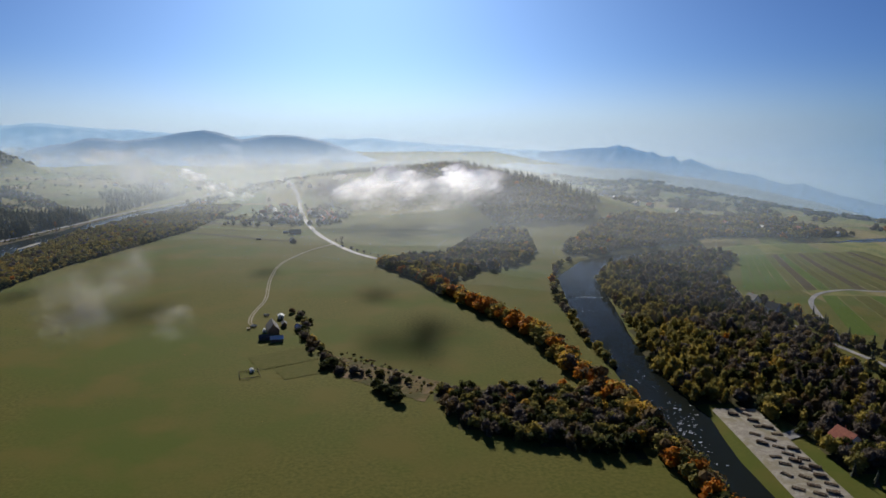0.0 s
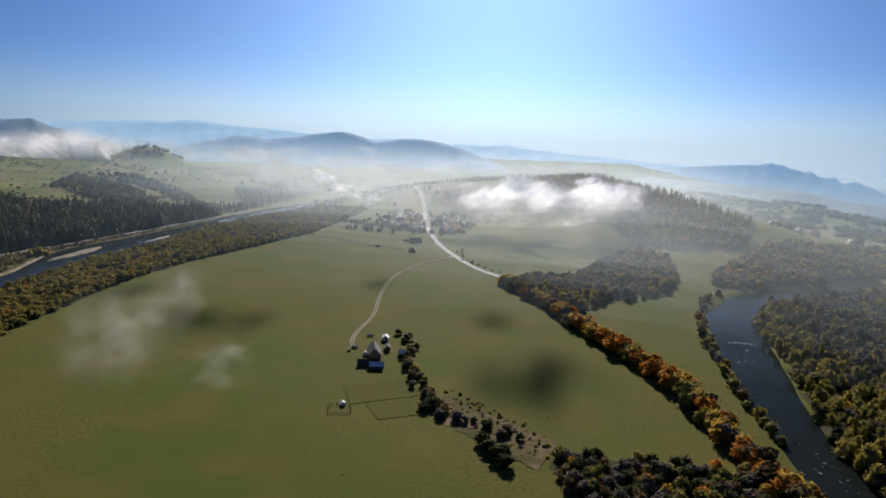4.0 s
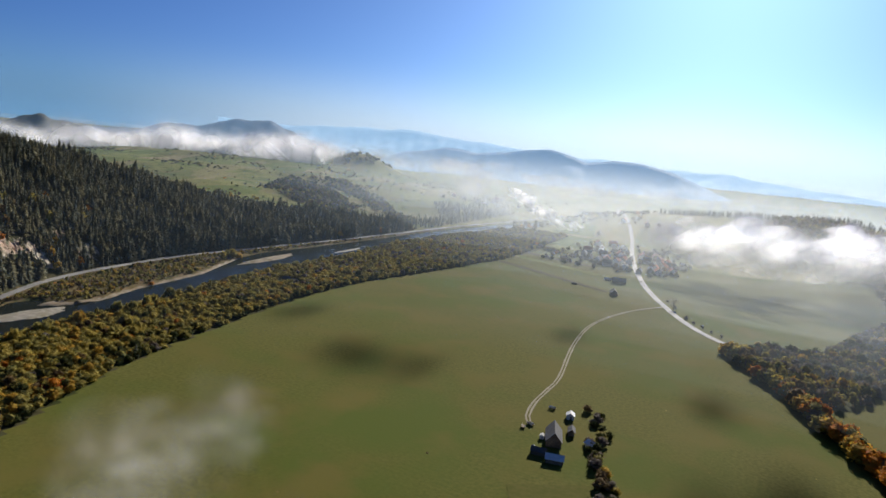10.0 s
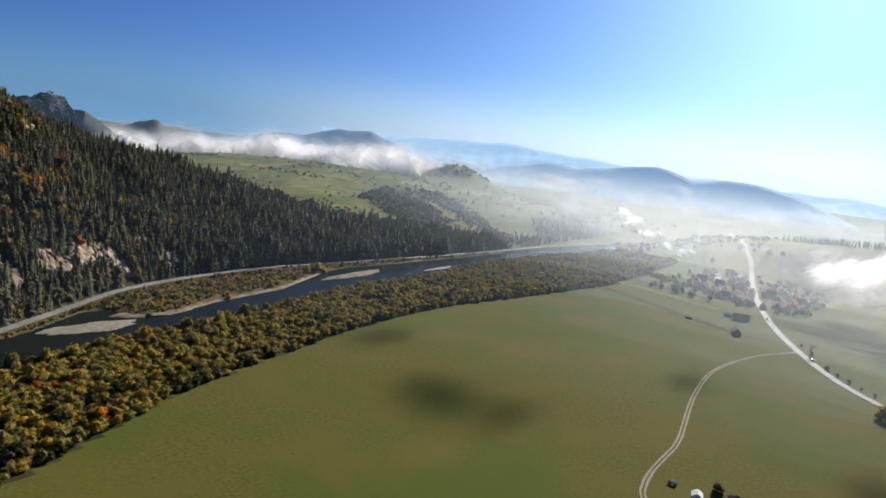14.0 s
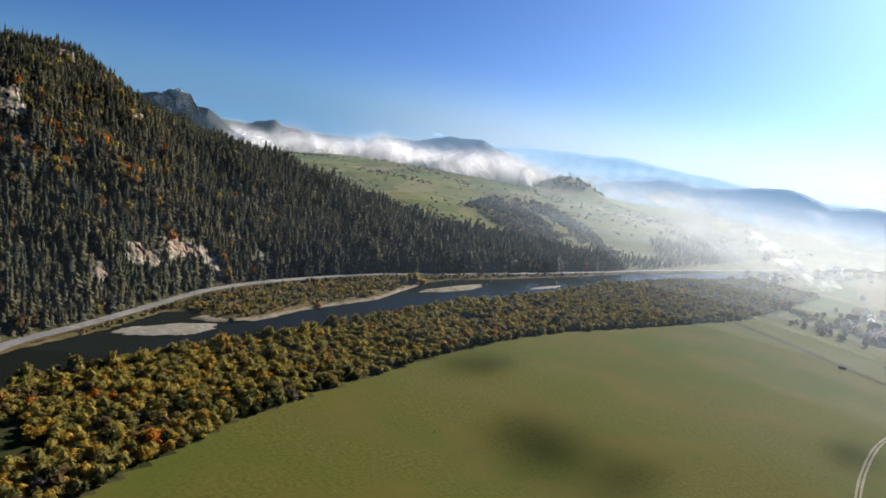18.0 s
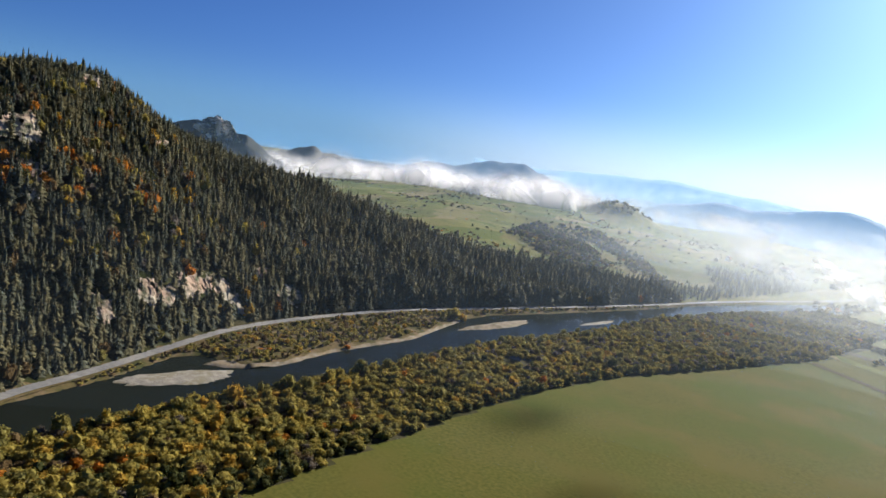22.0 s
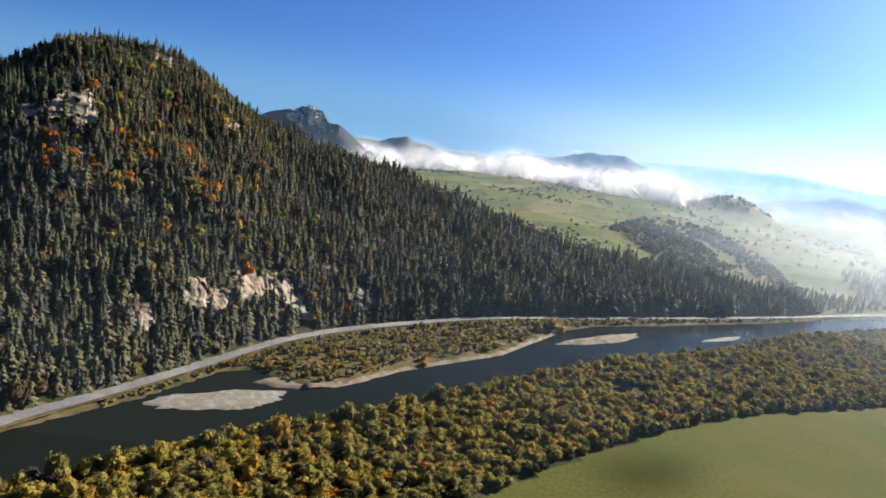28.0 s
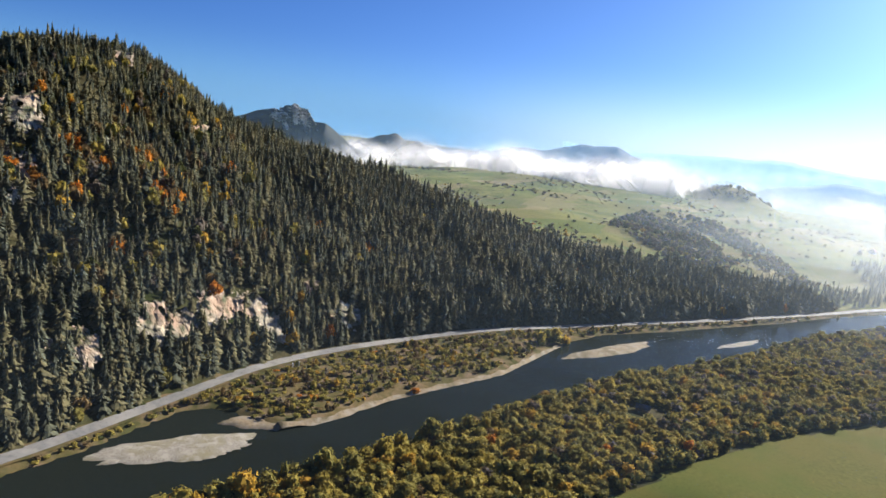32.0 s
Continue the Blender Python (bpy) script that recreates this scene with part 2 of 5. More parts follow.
EAST = ((150, -200, 13), (130, 100, 13), (123, 298, 13), (127, 345, 13), (122, 414, 12), (122, 500, 16), (130, 615, 18), (136, 694, 18), (171, 774, 18), (223, 820, 15), (307, 867, 9), (420, 905, 8), (800, 1000, 8))
EDGE = ((-270, 200), (-328, 320), (-368, 420), (-383, 490), (-396, 560), (-405, 640), (-405, 720), (-386, 830), (-368, 945), (-362, 1000))
MAIN_ROAD = ((-28, 748), (-44, 758), (-63, 772), (-101, 813), (-139, 880), (-189, 1000), (-238, 1165), (-296, 1395), (-390, 1690), (-470, 2000))
TRACK = ((-142, 880), (-166, 825), (-178, 753), (-172, 678), (-156, 595), (-154, 565), (-153, 540), (-149, 518), (-143, 507))


def along(points, x, y):
    """Distance of places from a polyline, and how far along it they lie (0 to 1 on each of its pieces, counted through)."""
    best, where = np.full(np.shape(x), 1e9), np.zeros(np.shape(x))
    for i, (p, q) in enumerate(zip(points, points[1:])):
        dx, dy = q[0] - p[0], q[1] - p[1]
        s = np.clip(((x - p[0]) * dx + (y - p[1]) * dy) / (dx * dx + dy * dy), 0, 1)
        d = np.hypot(x - p[0] - s * dx, y - p[1] - s * dy)
        where, best = np.where(d < best, i + s, where), np.minimum(d, best)
    return best, where


def step(v):
    v = np.clip(v, 0, 1)
    return v * v * (3 - 2 * v)


def waves(x, y, size, seed=0):
    """Soft relief of about one unit, from a few sines."""
    g = np.random.RandomState(seed)
    out = 0 * x
    for k in range(7):
        a, f = g.rand() * 6.28, (0.6 + g.rand() * 1.3) * 6.28 / size
        out = out + np.sin((x * np.cos(a) + y * np.sin(a)) * f + g.rand() * 6.28)
    return out / 3.5


def road_x(y):
    return np.interp(y, [p[1] for p in ROAD_W], [p[0] for p in ROAD_W])


CREST_Y = (100, 200, 300, 363, 403, 449, 499, 543, 582, 642, 707, 788, 838, 900, 980, 1100)
CREST_Z = (70, 95, 112, 128, 151, 165, 161, 137, 112, 89, 69, 51, 36, 18, 8, 0)


def hill_west(x, y):
    u = road_x(y) - 6.5 - x
    run = np.interp(y, (300, 450, 850, 950), (350, 350, 345, 250))
    top = np.interp(y, CREST_Y, CREST_Z)
    up = 0.21 * (1 - np.exp(-np.maximum(u, 0) / 28)) + 0.79 * step(0.08 + 0.92 * u / run) - 0.79 * step(0.08) * np.exp(-np.maximum(u, 0) / 60)
    down = 1 - 0.65 * step((u - run) / 350)
    z = top * up * down
    z = z + np.where(u > 30, waves(x, y, 130, 3) * 5 * step((u - 20) / 80) * top / 150, 0)
    mid = step((u - 25) / 60) * (1 - step((u - 230) / 110)) * top / 150
    z = z + mid * (waves(x * 0.45, y, 62, 9) * 7 + waves(x, y, 30, 10) * 2)
    return np.where(u > 0, z, 0)


def bump_at(x, y, cx, cy, sx, sy, h):
    return h * np.exp(-0.5 * (((x - cx) / sx) ** 2 + ((y - cy) / sy) ** 2))


HILL_C = ((-260, 1600), (-170, 1520), (25, 1425), (162, 1265), (240, 1180), (330, 1080))
HILL_CZ = (38, 52, 73, 56, 34, 10)


def falling(x, y):
    r, th = np.hypot(x, y), np.degrees(np.arctan2(x, y))
    return -np.interp(th, (4, 8, 18, 27, 33, 50), (0, 45, 125, 330, 430, 500)) * np.maximum(0, (r - 1050) / 3000) ** 1.5 * (y > 0)


def height(x, y):
    x, y = np.asarray(x, float), np.asarray(y, float)
    z = waves(x, y, 260, 1) * 0.5
    z = z + hill_west(x, y)
    west = step((road_x(y) - 10 - x) / 120)
    z = z + west * (bump_at(x, y, -1320, 1350, 340, 430, 52) + bump_at(x, y, -1138, 1776, 60, 85, 46) + waves(x, y, 300, 5) * 4 * step((y - 850) / 200))
    d, s = along(HILL_C, x, y)
    z = z + np.interp(s, range(6), HILL_CZ) * np.exp(-0.5 * (d / 115) ** 2)
    # the land falls away to the far south-east
    z = z + falling(x, y)
    # channels
    inside = np.minimum(x - np.interp(y, RIVER_Y, RIVER_N), np.interp(y, RIVER_Y, RIVER_S) - x)
    inside = np.where((y > 150) & (y < 1800), inside, -50)
    bed = 3.4 * step((inside + 5) / 10)
    de, se = along(EAST, x, y)
    bed = np.maximum(bed, 3.4 * step((np.interp(se, range(len(EAST)), [e[2] for e in EAST]) - de + 5) / 10))
    return z - bed


def built(name, verts, faces, mats, index=None, smooth=False):
    """A mesh from arrays."""
    me = bpy.data.meshes.new(name)
    me.from_pydata(np.asarray(verts).tolist(), [], np.asarray(faces).tolist())
    for m in mats:
        me.materials.append(m)
    if index is not None:
        me.polygons.foreach_set("material_index", np.asarray(index, dtype=np.int32))
    if smooth:
        me.polygons.foreach_set("use_smooth", np.ones(len(me.polygons), dtype=bool))
    me.update()
    return me


def spans(*pieces):
    out = [np.arange(a, b, s, dtype=float) for a, b, s in pieces]
    return np.concatenate(out + [np.array([float(pieces[-1][1])])])


def inside_of(poly, x, y):
    x, y = np.asarray(x, float), np.asarray(y, float)
    hit = np.zeros(x.shape, bool)
    for (ax, ay), (bx, by) in zip(poly, poly[1:] + poly[:1]):
        cross = (ay > y) != (by > y)
        hit ^= cross & (x < (bx - ax) * (y - ay) / ((by - ay) or 1e-9) + ax)
    return hit


E_WOOD = [(140, 362), (134, 430), (140, 484), (148, 560), (150, 622), (155, 690), (190, 760), (245, 795), (318, 850), (344, 805), (290, 720), (278, 665), (262, 600), (268, 460), (240, 300), (182, 285), (178, 350), (150, 366)]
FAR_WOOD = [(142, 795), (150, 860), (180, 930), (207, 985), (259, 1070), (367, 1117), (521, 1160), (600, 1000), (495, 944), (363, 940), (311, 890), (225, 850), (170, 805)]
GROVE = [(-2, 378), (84, 385), (108, 330), (92, 300), (43, 312), (8, 330)]
C_WOOD = [(-56, 751), (-41, 787), (-9, 792), (15, 850), (36, 915), (74, 1000), (116, 960), (112, 830), (90, 760), (60, 735), (35, 715), (17, 668), (-15, 665), (-50, 733)]
SLOPE_WOOD = [(-110, 1440), (-40, 1340), (15, 1260), (45, 1180), (62, 1110), (84, 1040), (141, 1000), (215, 1035), (240, 1085), (222, 1150), (190, 1205), (140, 1275), (80, 1345), (10, 1420), (-60, 1470)]


def ground():
    xs = spans((-4900, -1400, 125), (-1400, -1000, 28), (-1000, -630, 10), (-630, -330, 5), (-330, 60, 13), (60, 240, 5), (240, 620, 16), (620, 4900, 120))
    ys = spans((-900, 100, 60), (100, 250, 12), (250, 900, 6), (900, 1320, 12), (1320, 2000, 28), (2000, 4950, 120))
    X, Y = np.meshgrid(xs, ys)
    Z = height(X, Y)
    nx, ny = len(xs), len(ys)
    i = (np.arange(ny - 1)[:, None] * nx + np.arange(nx - 1)).ravel()
    faces = np.stack([i, i + 1, i + nx + 1, i + nx], 1)
    cx, cy = ((X[:-1, :-1] + X[1:, 1:]) / 2).ravel(), ((Y[:-1, :-1] + Y[1:, 1:]) / 2).ravel()
    cz = height(cx, cy)
    mat = np.zeros(len(faces), int)
    rx = road_x(cy)
    edge = np.interp(cy, [p[1] for p in EDGE], [p[0] for p in EDGE])
    belt = (cx < edge) & (cx > rx) & (cy < 1300) & (cy > 100)
    mat[belt] = 2
    mat[belt & (cx < np.interp(cy, RIVER_Y, RIVER_N) + 4)] = 3
    mat[(cx < rx) & (cx > rx - 420) & (cy < 930)] = 2
    mat[(cx < rx - 420) | ((cx < rx) & (cy >= 930)) | (cy > 1300)] = 1
    mat[(cy > 1150) | (cx > 330)] = 1
    for wood in (E_WOOD, FAR_WOOD, GROVE, C_WOOD, SLOPE_WOOD):
        mat[inside_of(wood, cx, cy)] = 2
    me = built("ground", np.stack([X.ravel(), Y.ravel(), Z.ravel()], 1), faces, [GRASS, PASTURE, FLOOR, SCRUB, GRAVEL], mat, True)
    return tagged(new("ground", me), "green valley meadow and wooded slopes around a river", "ground", kind="structure")


ground()


def ribbon(points, half, lift, name, mats, label, category, cell=8.0, wobble=0.0, crown=0.0):
    """A strip that lies on the ground along a polyline."""
    p = [Vector((a[0], a[1], 0)) for a in points]
    out = []
    for a, b, c, d in zip([p[0]] + p[:-2], p[:-1], p[1:], p[2:] + [p[-1]]):
        n = max(2, int((c - b).length / cell))
        for k in range(n):
            t = k / n
            out.append(0.5 * ((2 * b) + (c - a) * t + (2 * a - 5 * b + 4 * c - d) * t * t + (3 * b - a - 3 * c + d) * t ** 3))
    out.append(p[-1])
    verts, faces = [], []
    rows = (-1, -0.5, 0, 0.5, 1)
    for k, v in enumerate(out):
        way = (out[min(k + 1, len(out) - 1)] - out[max(k - 1, 0)]).normalized()
        side = Vector((-way.y, way.x, 0))
        w = half * (1 + wobble * math.sin(k * 1.7))
        for r in rows:
            q = v + side * w * r
            verts.append((q.x, q.y, float(height(q.x, q.y)) + lift + crown * (1 - r * r)))
    for k in range(len(out) - 1):
        for r in range(4):
            a = k * 5 + r
            faces.append((a, a + 5, a + 6, a + 1))
    return tagged(new(name, built(name, verts, faces, mats, smooth=True)), label, category, kind="structure")


ribbon(ROAD_W, 3.6, 0.7, "valley_road", [ASPHALT], "grey asphalt road along the river below the wooded hill", "road", crown=0.1)
ribbon(ROAD_W, 5.4, 0.5, "road_shoulder", [SCRUB], "tan gravel shoulder of the valley road", "road", wobble=0.12)
ribbon(((-457, 470), (-457, 489), (-459, 502), (-460, 516), (-461, 530), (-463, 545), (-466, 570), (-470, 600)), 1.5, 0.7, "bank_path", [SCRUB], "tan path along the top of the river bank", "path", wobble=0.2)
ribbon(MAIN_ROAD, 3.4, 0.3, "village_road", [ASPHALT], "pale asphalt road across the meadow into the village", "road", crown=0.1)
for rut in (-0.95, 0.95):
    ribbon(tuple((x + rut, y + rut * 0.35) for x, y in TRACK), 0.6, 0.25, "farm_track", [DIRT], "pale wheel rut of the gravel track curving across the meadow", "track", wobble=0.15)


def water(name, left, right, level, label):
    verts, faces = [], []
    for (a, b), (c, d) in zip(left, right):
        verts += [(a, b, level), (c, d, level)]
    for k in range(len(left) - 1):
        faces.append((2 * k, 2 * k + 1, 2 * k + 3, 2 * k + 2))
    tagged(new(name, built(name, verts, faces, [WATER])), label, "river", kind="structure")


water("river_west", [(n - 9, y) for n, y in zip(RIVER_N, RIVER_Y)], [(s + 9, y) for s, y in zip(RIVER_S, RIVER_Y)], -1.25, "dark calm river curving below the wooded hill")
side = []
for a, b, c in zip(EAST[:1] + EAST[:-1], EAST, EAST[1:] + EAST[-1:]):
    way = Vector((c[0] - a[0], c[1] - a[1])).normalized()
    side.append((b[0], b[1], -way.y, way.x, b[2] + 9))
water("river_east", [(x + nx * w, y + ny * w) for x, y, nx, ny, w in side], [(x - nx * w, y - ny * w) for x, y, nx, ny, w in side], -1.3, "dark river with small rapids between autumn trees")


# ---- distance ----
def ridge(name, crest, front, mats, label, rough=12.0, seed=1, cell=30.0, rock=None, sharp=1.15):
    """A mountain range along a crest line, with a front and a back slope down to the ground."""
    c = np.array(crest, float)
    run = np.r_[0, np.cumsum(np.hypot(*np.diff(c[:, :2], axis=0).T))]
    s = np.linspace(0, run[-1], int(run[-1] / cell) + 2)
    x, y, z = (np.interp(s, run, c[:, k]) for k in range(3))
    g = np.random.RandomState(seed)
    for k in range(1, 5):
        z = z + np.interp(s, np.linspace(0, run[-1], 6 * 3 ** k // 2 + 3), g.randn(6 * 3 ** k // 2 + 3)) * rough / 2.3 ** k
    out = np.stack([x + 200, y - 300], 1)
    out = out / np.linalg.norm(out, axis=1, keepdims=True)
    rows = np.r_[np.linspace(-1, 0, 13), np.linspace(0.15, 1, 6)]
    verts, faces, index = [], [], []
    for r in rows:
        px, py = x + out[:, 0] * r * front, y + out[:, 1] * r * front
        base = height(px, py) - 30
        fall = np.abs(r) ** (1 / sharp)
        pz = z * (1 - fall) + base * fall + waves(px, py, 150, seed) * rough * 0.8 * fall * (1 - fall) * 3 + g.randn(len(s)) * rough * 0.12 * (0.1 < abs(r) < 0.95)
        verts.append(np.stack([px, py, pz], 1))
    n = len(s)
    for a in range(len(rows) - 1):
        for b in range(n - 1):
            faces.append((a * n + b, a * n + b + 1, (a + 1) * n + b + 1, (a + 1) * n + b))
            index.append(1 if rock and rock(s[b], -rows[a], g) else 0)
    me = built(name, np.concatenate(verts), faces, mats, index, True)
    return tagged(new(name, me), label, "mountain", kind="structure")


# Aerial haze is put into the emission colour of each range.
HAZE_FAR = haze_glow_material("far_range_haze_glow", (0.19, 0.31, 0.45))
HAZE_HIGH = haze_glow_material("high_range_haze_glow", (0.10, 0.19, 0.33))
HAZE_MID = haze_glow_material("mid_range_haze_glow", (0.10, 0.165, 0.26))
HAZE_NEAR = haze_glow_material("massif_haze_glow", (0.055, 0.09, 0.145))
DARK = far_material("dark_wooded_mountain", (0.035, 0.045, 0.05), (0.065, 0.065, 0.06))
ridge("mountains_high", ((297, 4520, -6), (581, 4481, -8), (787, 4450, 13), (921, 4424, 23), (1020, 4400, 27), (1084, 4386, 46), (1115, 4378, 32), (1149, 4370, 34), (1180, 4361, 17), (1214, 4352, 16), (1250, 4342, 5), (1283, 4332, 14), (1334, 4317, -21), (1370, 4305, -22), (1402, 4295, -12), (1440, 4283, -45), (1498, 4262, -26), (1540, 4247, -48), (1582, 4232, -58), (1640, 4210, -88), (1699, 4186, -98), (1760, 4160, -108), (1837, 4127, -118), (1906, 4095, -151), (1998, 4051, -174), (2071, 4014, -156), (2146, 3974, -185), (2261, 3910, -222), (2700, 3600, -330)), 500, [HAZE_HIGH], "jagged mountain range on the far horizon, its haze blue painted as glow", 12, 4, 9)
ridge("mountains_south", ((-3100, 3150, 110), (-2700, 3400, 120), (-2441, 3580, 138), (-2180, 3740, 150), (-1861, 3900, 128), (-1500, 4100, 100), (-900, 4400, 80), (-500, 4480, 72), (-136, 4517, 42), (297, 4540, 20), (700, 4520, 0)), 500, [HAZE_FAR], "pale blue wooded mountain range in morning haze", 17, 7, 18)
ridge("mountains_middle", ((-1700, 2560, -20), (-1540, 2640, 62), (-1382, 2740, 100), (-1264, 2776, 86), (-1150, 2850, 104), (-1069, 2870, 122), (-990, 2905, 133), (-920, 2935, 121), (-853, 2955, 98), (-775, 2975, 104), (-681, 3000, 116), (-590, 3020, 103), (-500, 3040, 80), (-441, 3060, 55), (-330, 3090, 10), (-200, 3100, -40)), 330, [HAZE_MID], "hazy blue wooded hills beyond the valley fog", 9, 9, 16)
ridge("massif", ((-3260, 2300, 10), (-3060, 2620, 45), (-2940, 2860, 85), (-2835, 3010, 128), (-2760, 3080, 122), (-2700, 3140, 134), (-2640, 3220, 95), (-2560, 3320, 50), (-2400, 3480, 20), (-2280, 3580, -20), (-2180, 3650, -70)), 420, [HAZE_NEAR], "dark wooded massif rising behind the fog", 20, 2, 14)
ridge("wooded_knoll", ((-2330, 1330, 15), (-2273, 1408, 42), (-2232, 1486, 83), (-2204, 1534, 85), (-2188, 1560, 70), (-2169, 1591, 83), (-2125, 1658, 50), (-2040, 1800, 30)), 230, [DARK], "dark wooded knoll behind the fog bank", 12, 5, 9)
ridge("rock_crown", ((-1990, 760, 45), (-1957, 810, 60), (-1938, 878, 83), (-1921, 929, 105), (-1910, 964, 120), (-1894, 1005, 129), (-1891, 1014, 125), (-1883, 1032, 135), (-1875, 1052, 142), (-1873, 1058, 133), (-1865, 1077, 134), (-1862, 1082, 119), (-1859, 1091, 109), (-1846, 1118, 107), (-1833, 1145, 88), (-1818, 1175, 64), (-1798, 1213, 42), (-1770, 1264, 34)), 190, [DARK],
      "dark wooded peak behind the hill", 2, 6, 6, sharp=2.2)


def crag():
    """A broken limestone face below the peak: leaning buttresses with dark gullies of scrub between them."""
    g = np.random.RandomState(14)
    nu, nv = 64, 22
    u = np.linspace(0, 1, nu)
    x, y = np.interp(u, (0, 0.5, 1), (-1900, -1876, -1858)), np.interp(u, (0, 0.5, 1), (992, 1048, 1092))
    top = np.interp(u, (0, 0.12, 0.2, 0.32, 0.5, 0.58, 0.64, 0.86, 0.9, 1), (112, 130, 126, 137, 147, 145, 136, 137, 120, 108)) + g.randn(nu) * 1.2
    deep = np.interp(u, (0, 0.2, 0.5, 0.62, 0.75, 0.9, 1), (14, 46, 52, 66, 48, 34, 8))
    ribs = np.interp(u, np.linspace(0, 1, 19), g.randn(19)) + 0.4 * g.randn(nu)
    verts = []
    for k in range(nv):
        v = k / (nv - 1)
        lean = 2 + v * 34 + 17 * ribs * math.sin(3.1 * min(1, v * 1.4 + 0.1)) + 1.5 * g.randn(nu) * (0 < k < nv - 1) - 3 * (k == 0)
        verts.append(np.stack([x + 0.97 * lean, y + 0.16 * lean + 1.6 * g.randn(nu), top - deep * v ** 1.15], 1))
    faces, index = [], []
    for k in range(nv - 1):
        for j in range(nu - 1):
            faces.append((k * nu + j, k * nu + j + 1, (k + 1) * nu + j + 1, (k + 1) * nu + j))
            index.append(1 if ribs[j] + 0.5 * g.randn() < -0.7 - 0.5 * (k / nv < 0.25) + 0.9 * (k / nv > 0.7) or (k / nv > 0.82 and g.rand() < 0.6) else 0)
    tagged(new("rock_crag", built("rock_crag", np.concatenate(verts), faces, [PALE_ROCK, DARK], index)), "jagged pale limestone crag crowning the peak", "cliff", kind="structure")


PALE_ROCK = material("pale_limestone", (0.58, 0.53, 0.46), (0.80, 0.74, 0.66), 0.08, bump=0.8, c=(0.26, 0.24, 0.20), scale_c=0.05)
crag()
# The spur's haze is painted as emission too.
ridge("spur_south_east", ((-60, 2760, -25), (137, 2716, -4), (278, 2705, 16), (474, 2677, 11), (596, 2652, 3), (732, 2618, 2), (827, 2589, -19), (971, 2538, -41), (1106, 2482, -65), (1232, 2421, -92), (1360, 2351, -123), (1700, 2100, -215), (1950, 1900, -280)), 330, [haze_glow_material("spur_haze_glow", (0.13, 0.165, 0.19))], "long dark wooded spur in haze", 5, 8, 14)


# ---- added glowing shell for the pale air over the horizon, all the way round ----
def horizon_glow():
    m = bpy.data.materials.new("horizon_glow")
    m.use_nodes = True
    n, l = m.node_tree.nodes, m.node_tree.links
    n.remove(n["Principled BSDF"])
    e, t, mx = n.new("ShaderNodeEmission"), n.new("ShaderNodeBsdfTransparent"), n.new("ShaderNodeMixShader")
    near, cm = n.new("ShaderNodeVectorMath"), n.new("ShaderNodeMix")      # sun glow painted into the emission, brightest below the sun
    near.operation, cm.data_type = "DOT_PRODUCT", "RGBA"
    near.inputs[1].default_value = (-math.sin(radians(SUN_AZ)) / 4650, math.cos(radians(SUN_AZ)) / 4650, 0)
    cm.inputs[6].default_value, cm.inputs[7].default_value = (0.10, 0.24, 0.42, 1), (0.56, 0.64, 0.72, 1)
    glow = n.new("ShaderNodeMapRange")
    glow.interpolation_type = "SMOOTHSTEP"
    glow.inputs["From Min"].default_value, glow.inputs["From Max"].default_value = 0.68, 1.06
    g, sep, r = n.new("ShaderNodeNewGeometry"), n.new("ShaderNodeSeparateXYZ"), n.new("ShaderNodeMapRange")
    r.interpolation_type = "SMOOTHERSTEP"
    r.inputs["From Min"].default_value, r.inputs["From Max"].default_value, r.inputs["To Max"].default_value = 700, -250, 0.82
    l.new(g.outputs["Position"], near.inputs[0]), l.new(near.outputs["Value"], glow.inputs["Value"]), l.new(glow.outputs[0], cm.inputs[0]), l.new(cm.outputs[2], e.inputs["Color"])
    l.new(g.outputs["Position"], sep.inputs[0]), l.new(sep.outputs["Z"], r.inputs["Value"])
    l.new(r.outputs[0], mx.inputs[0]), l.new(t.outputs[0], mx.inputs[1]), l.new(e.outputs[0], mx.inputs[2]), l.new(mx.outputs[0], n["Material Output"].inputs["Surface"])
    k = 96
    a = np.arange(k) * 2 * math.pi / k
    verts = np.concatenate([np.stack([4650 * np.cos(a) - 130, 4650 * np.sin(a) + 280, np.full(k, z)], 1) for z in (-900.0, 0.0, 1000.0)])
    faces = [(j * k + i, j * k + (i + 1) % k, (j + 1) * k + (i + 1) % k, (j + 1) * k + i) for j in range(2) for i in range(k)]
    tagged(new("backdrop", built("backdrop", verts, faces, [m], smooth=True)), "added glowing shell painted as pale blue air over the horizon", "sky", kind="structure")


horizon_glow()


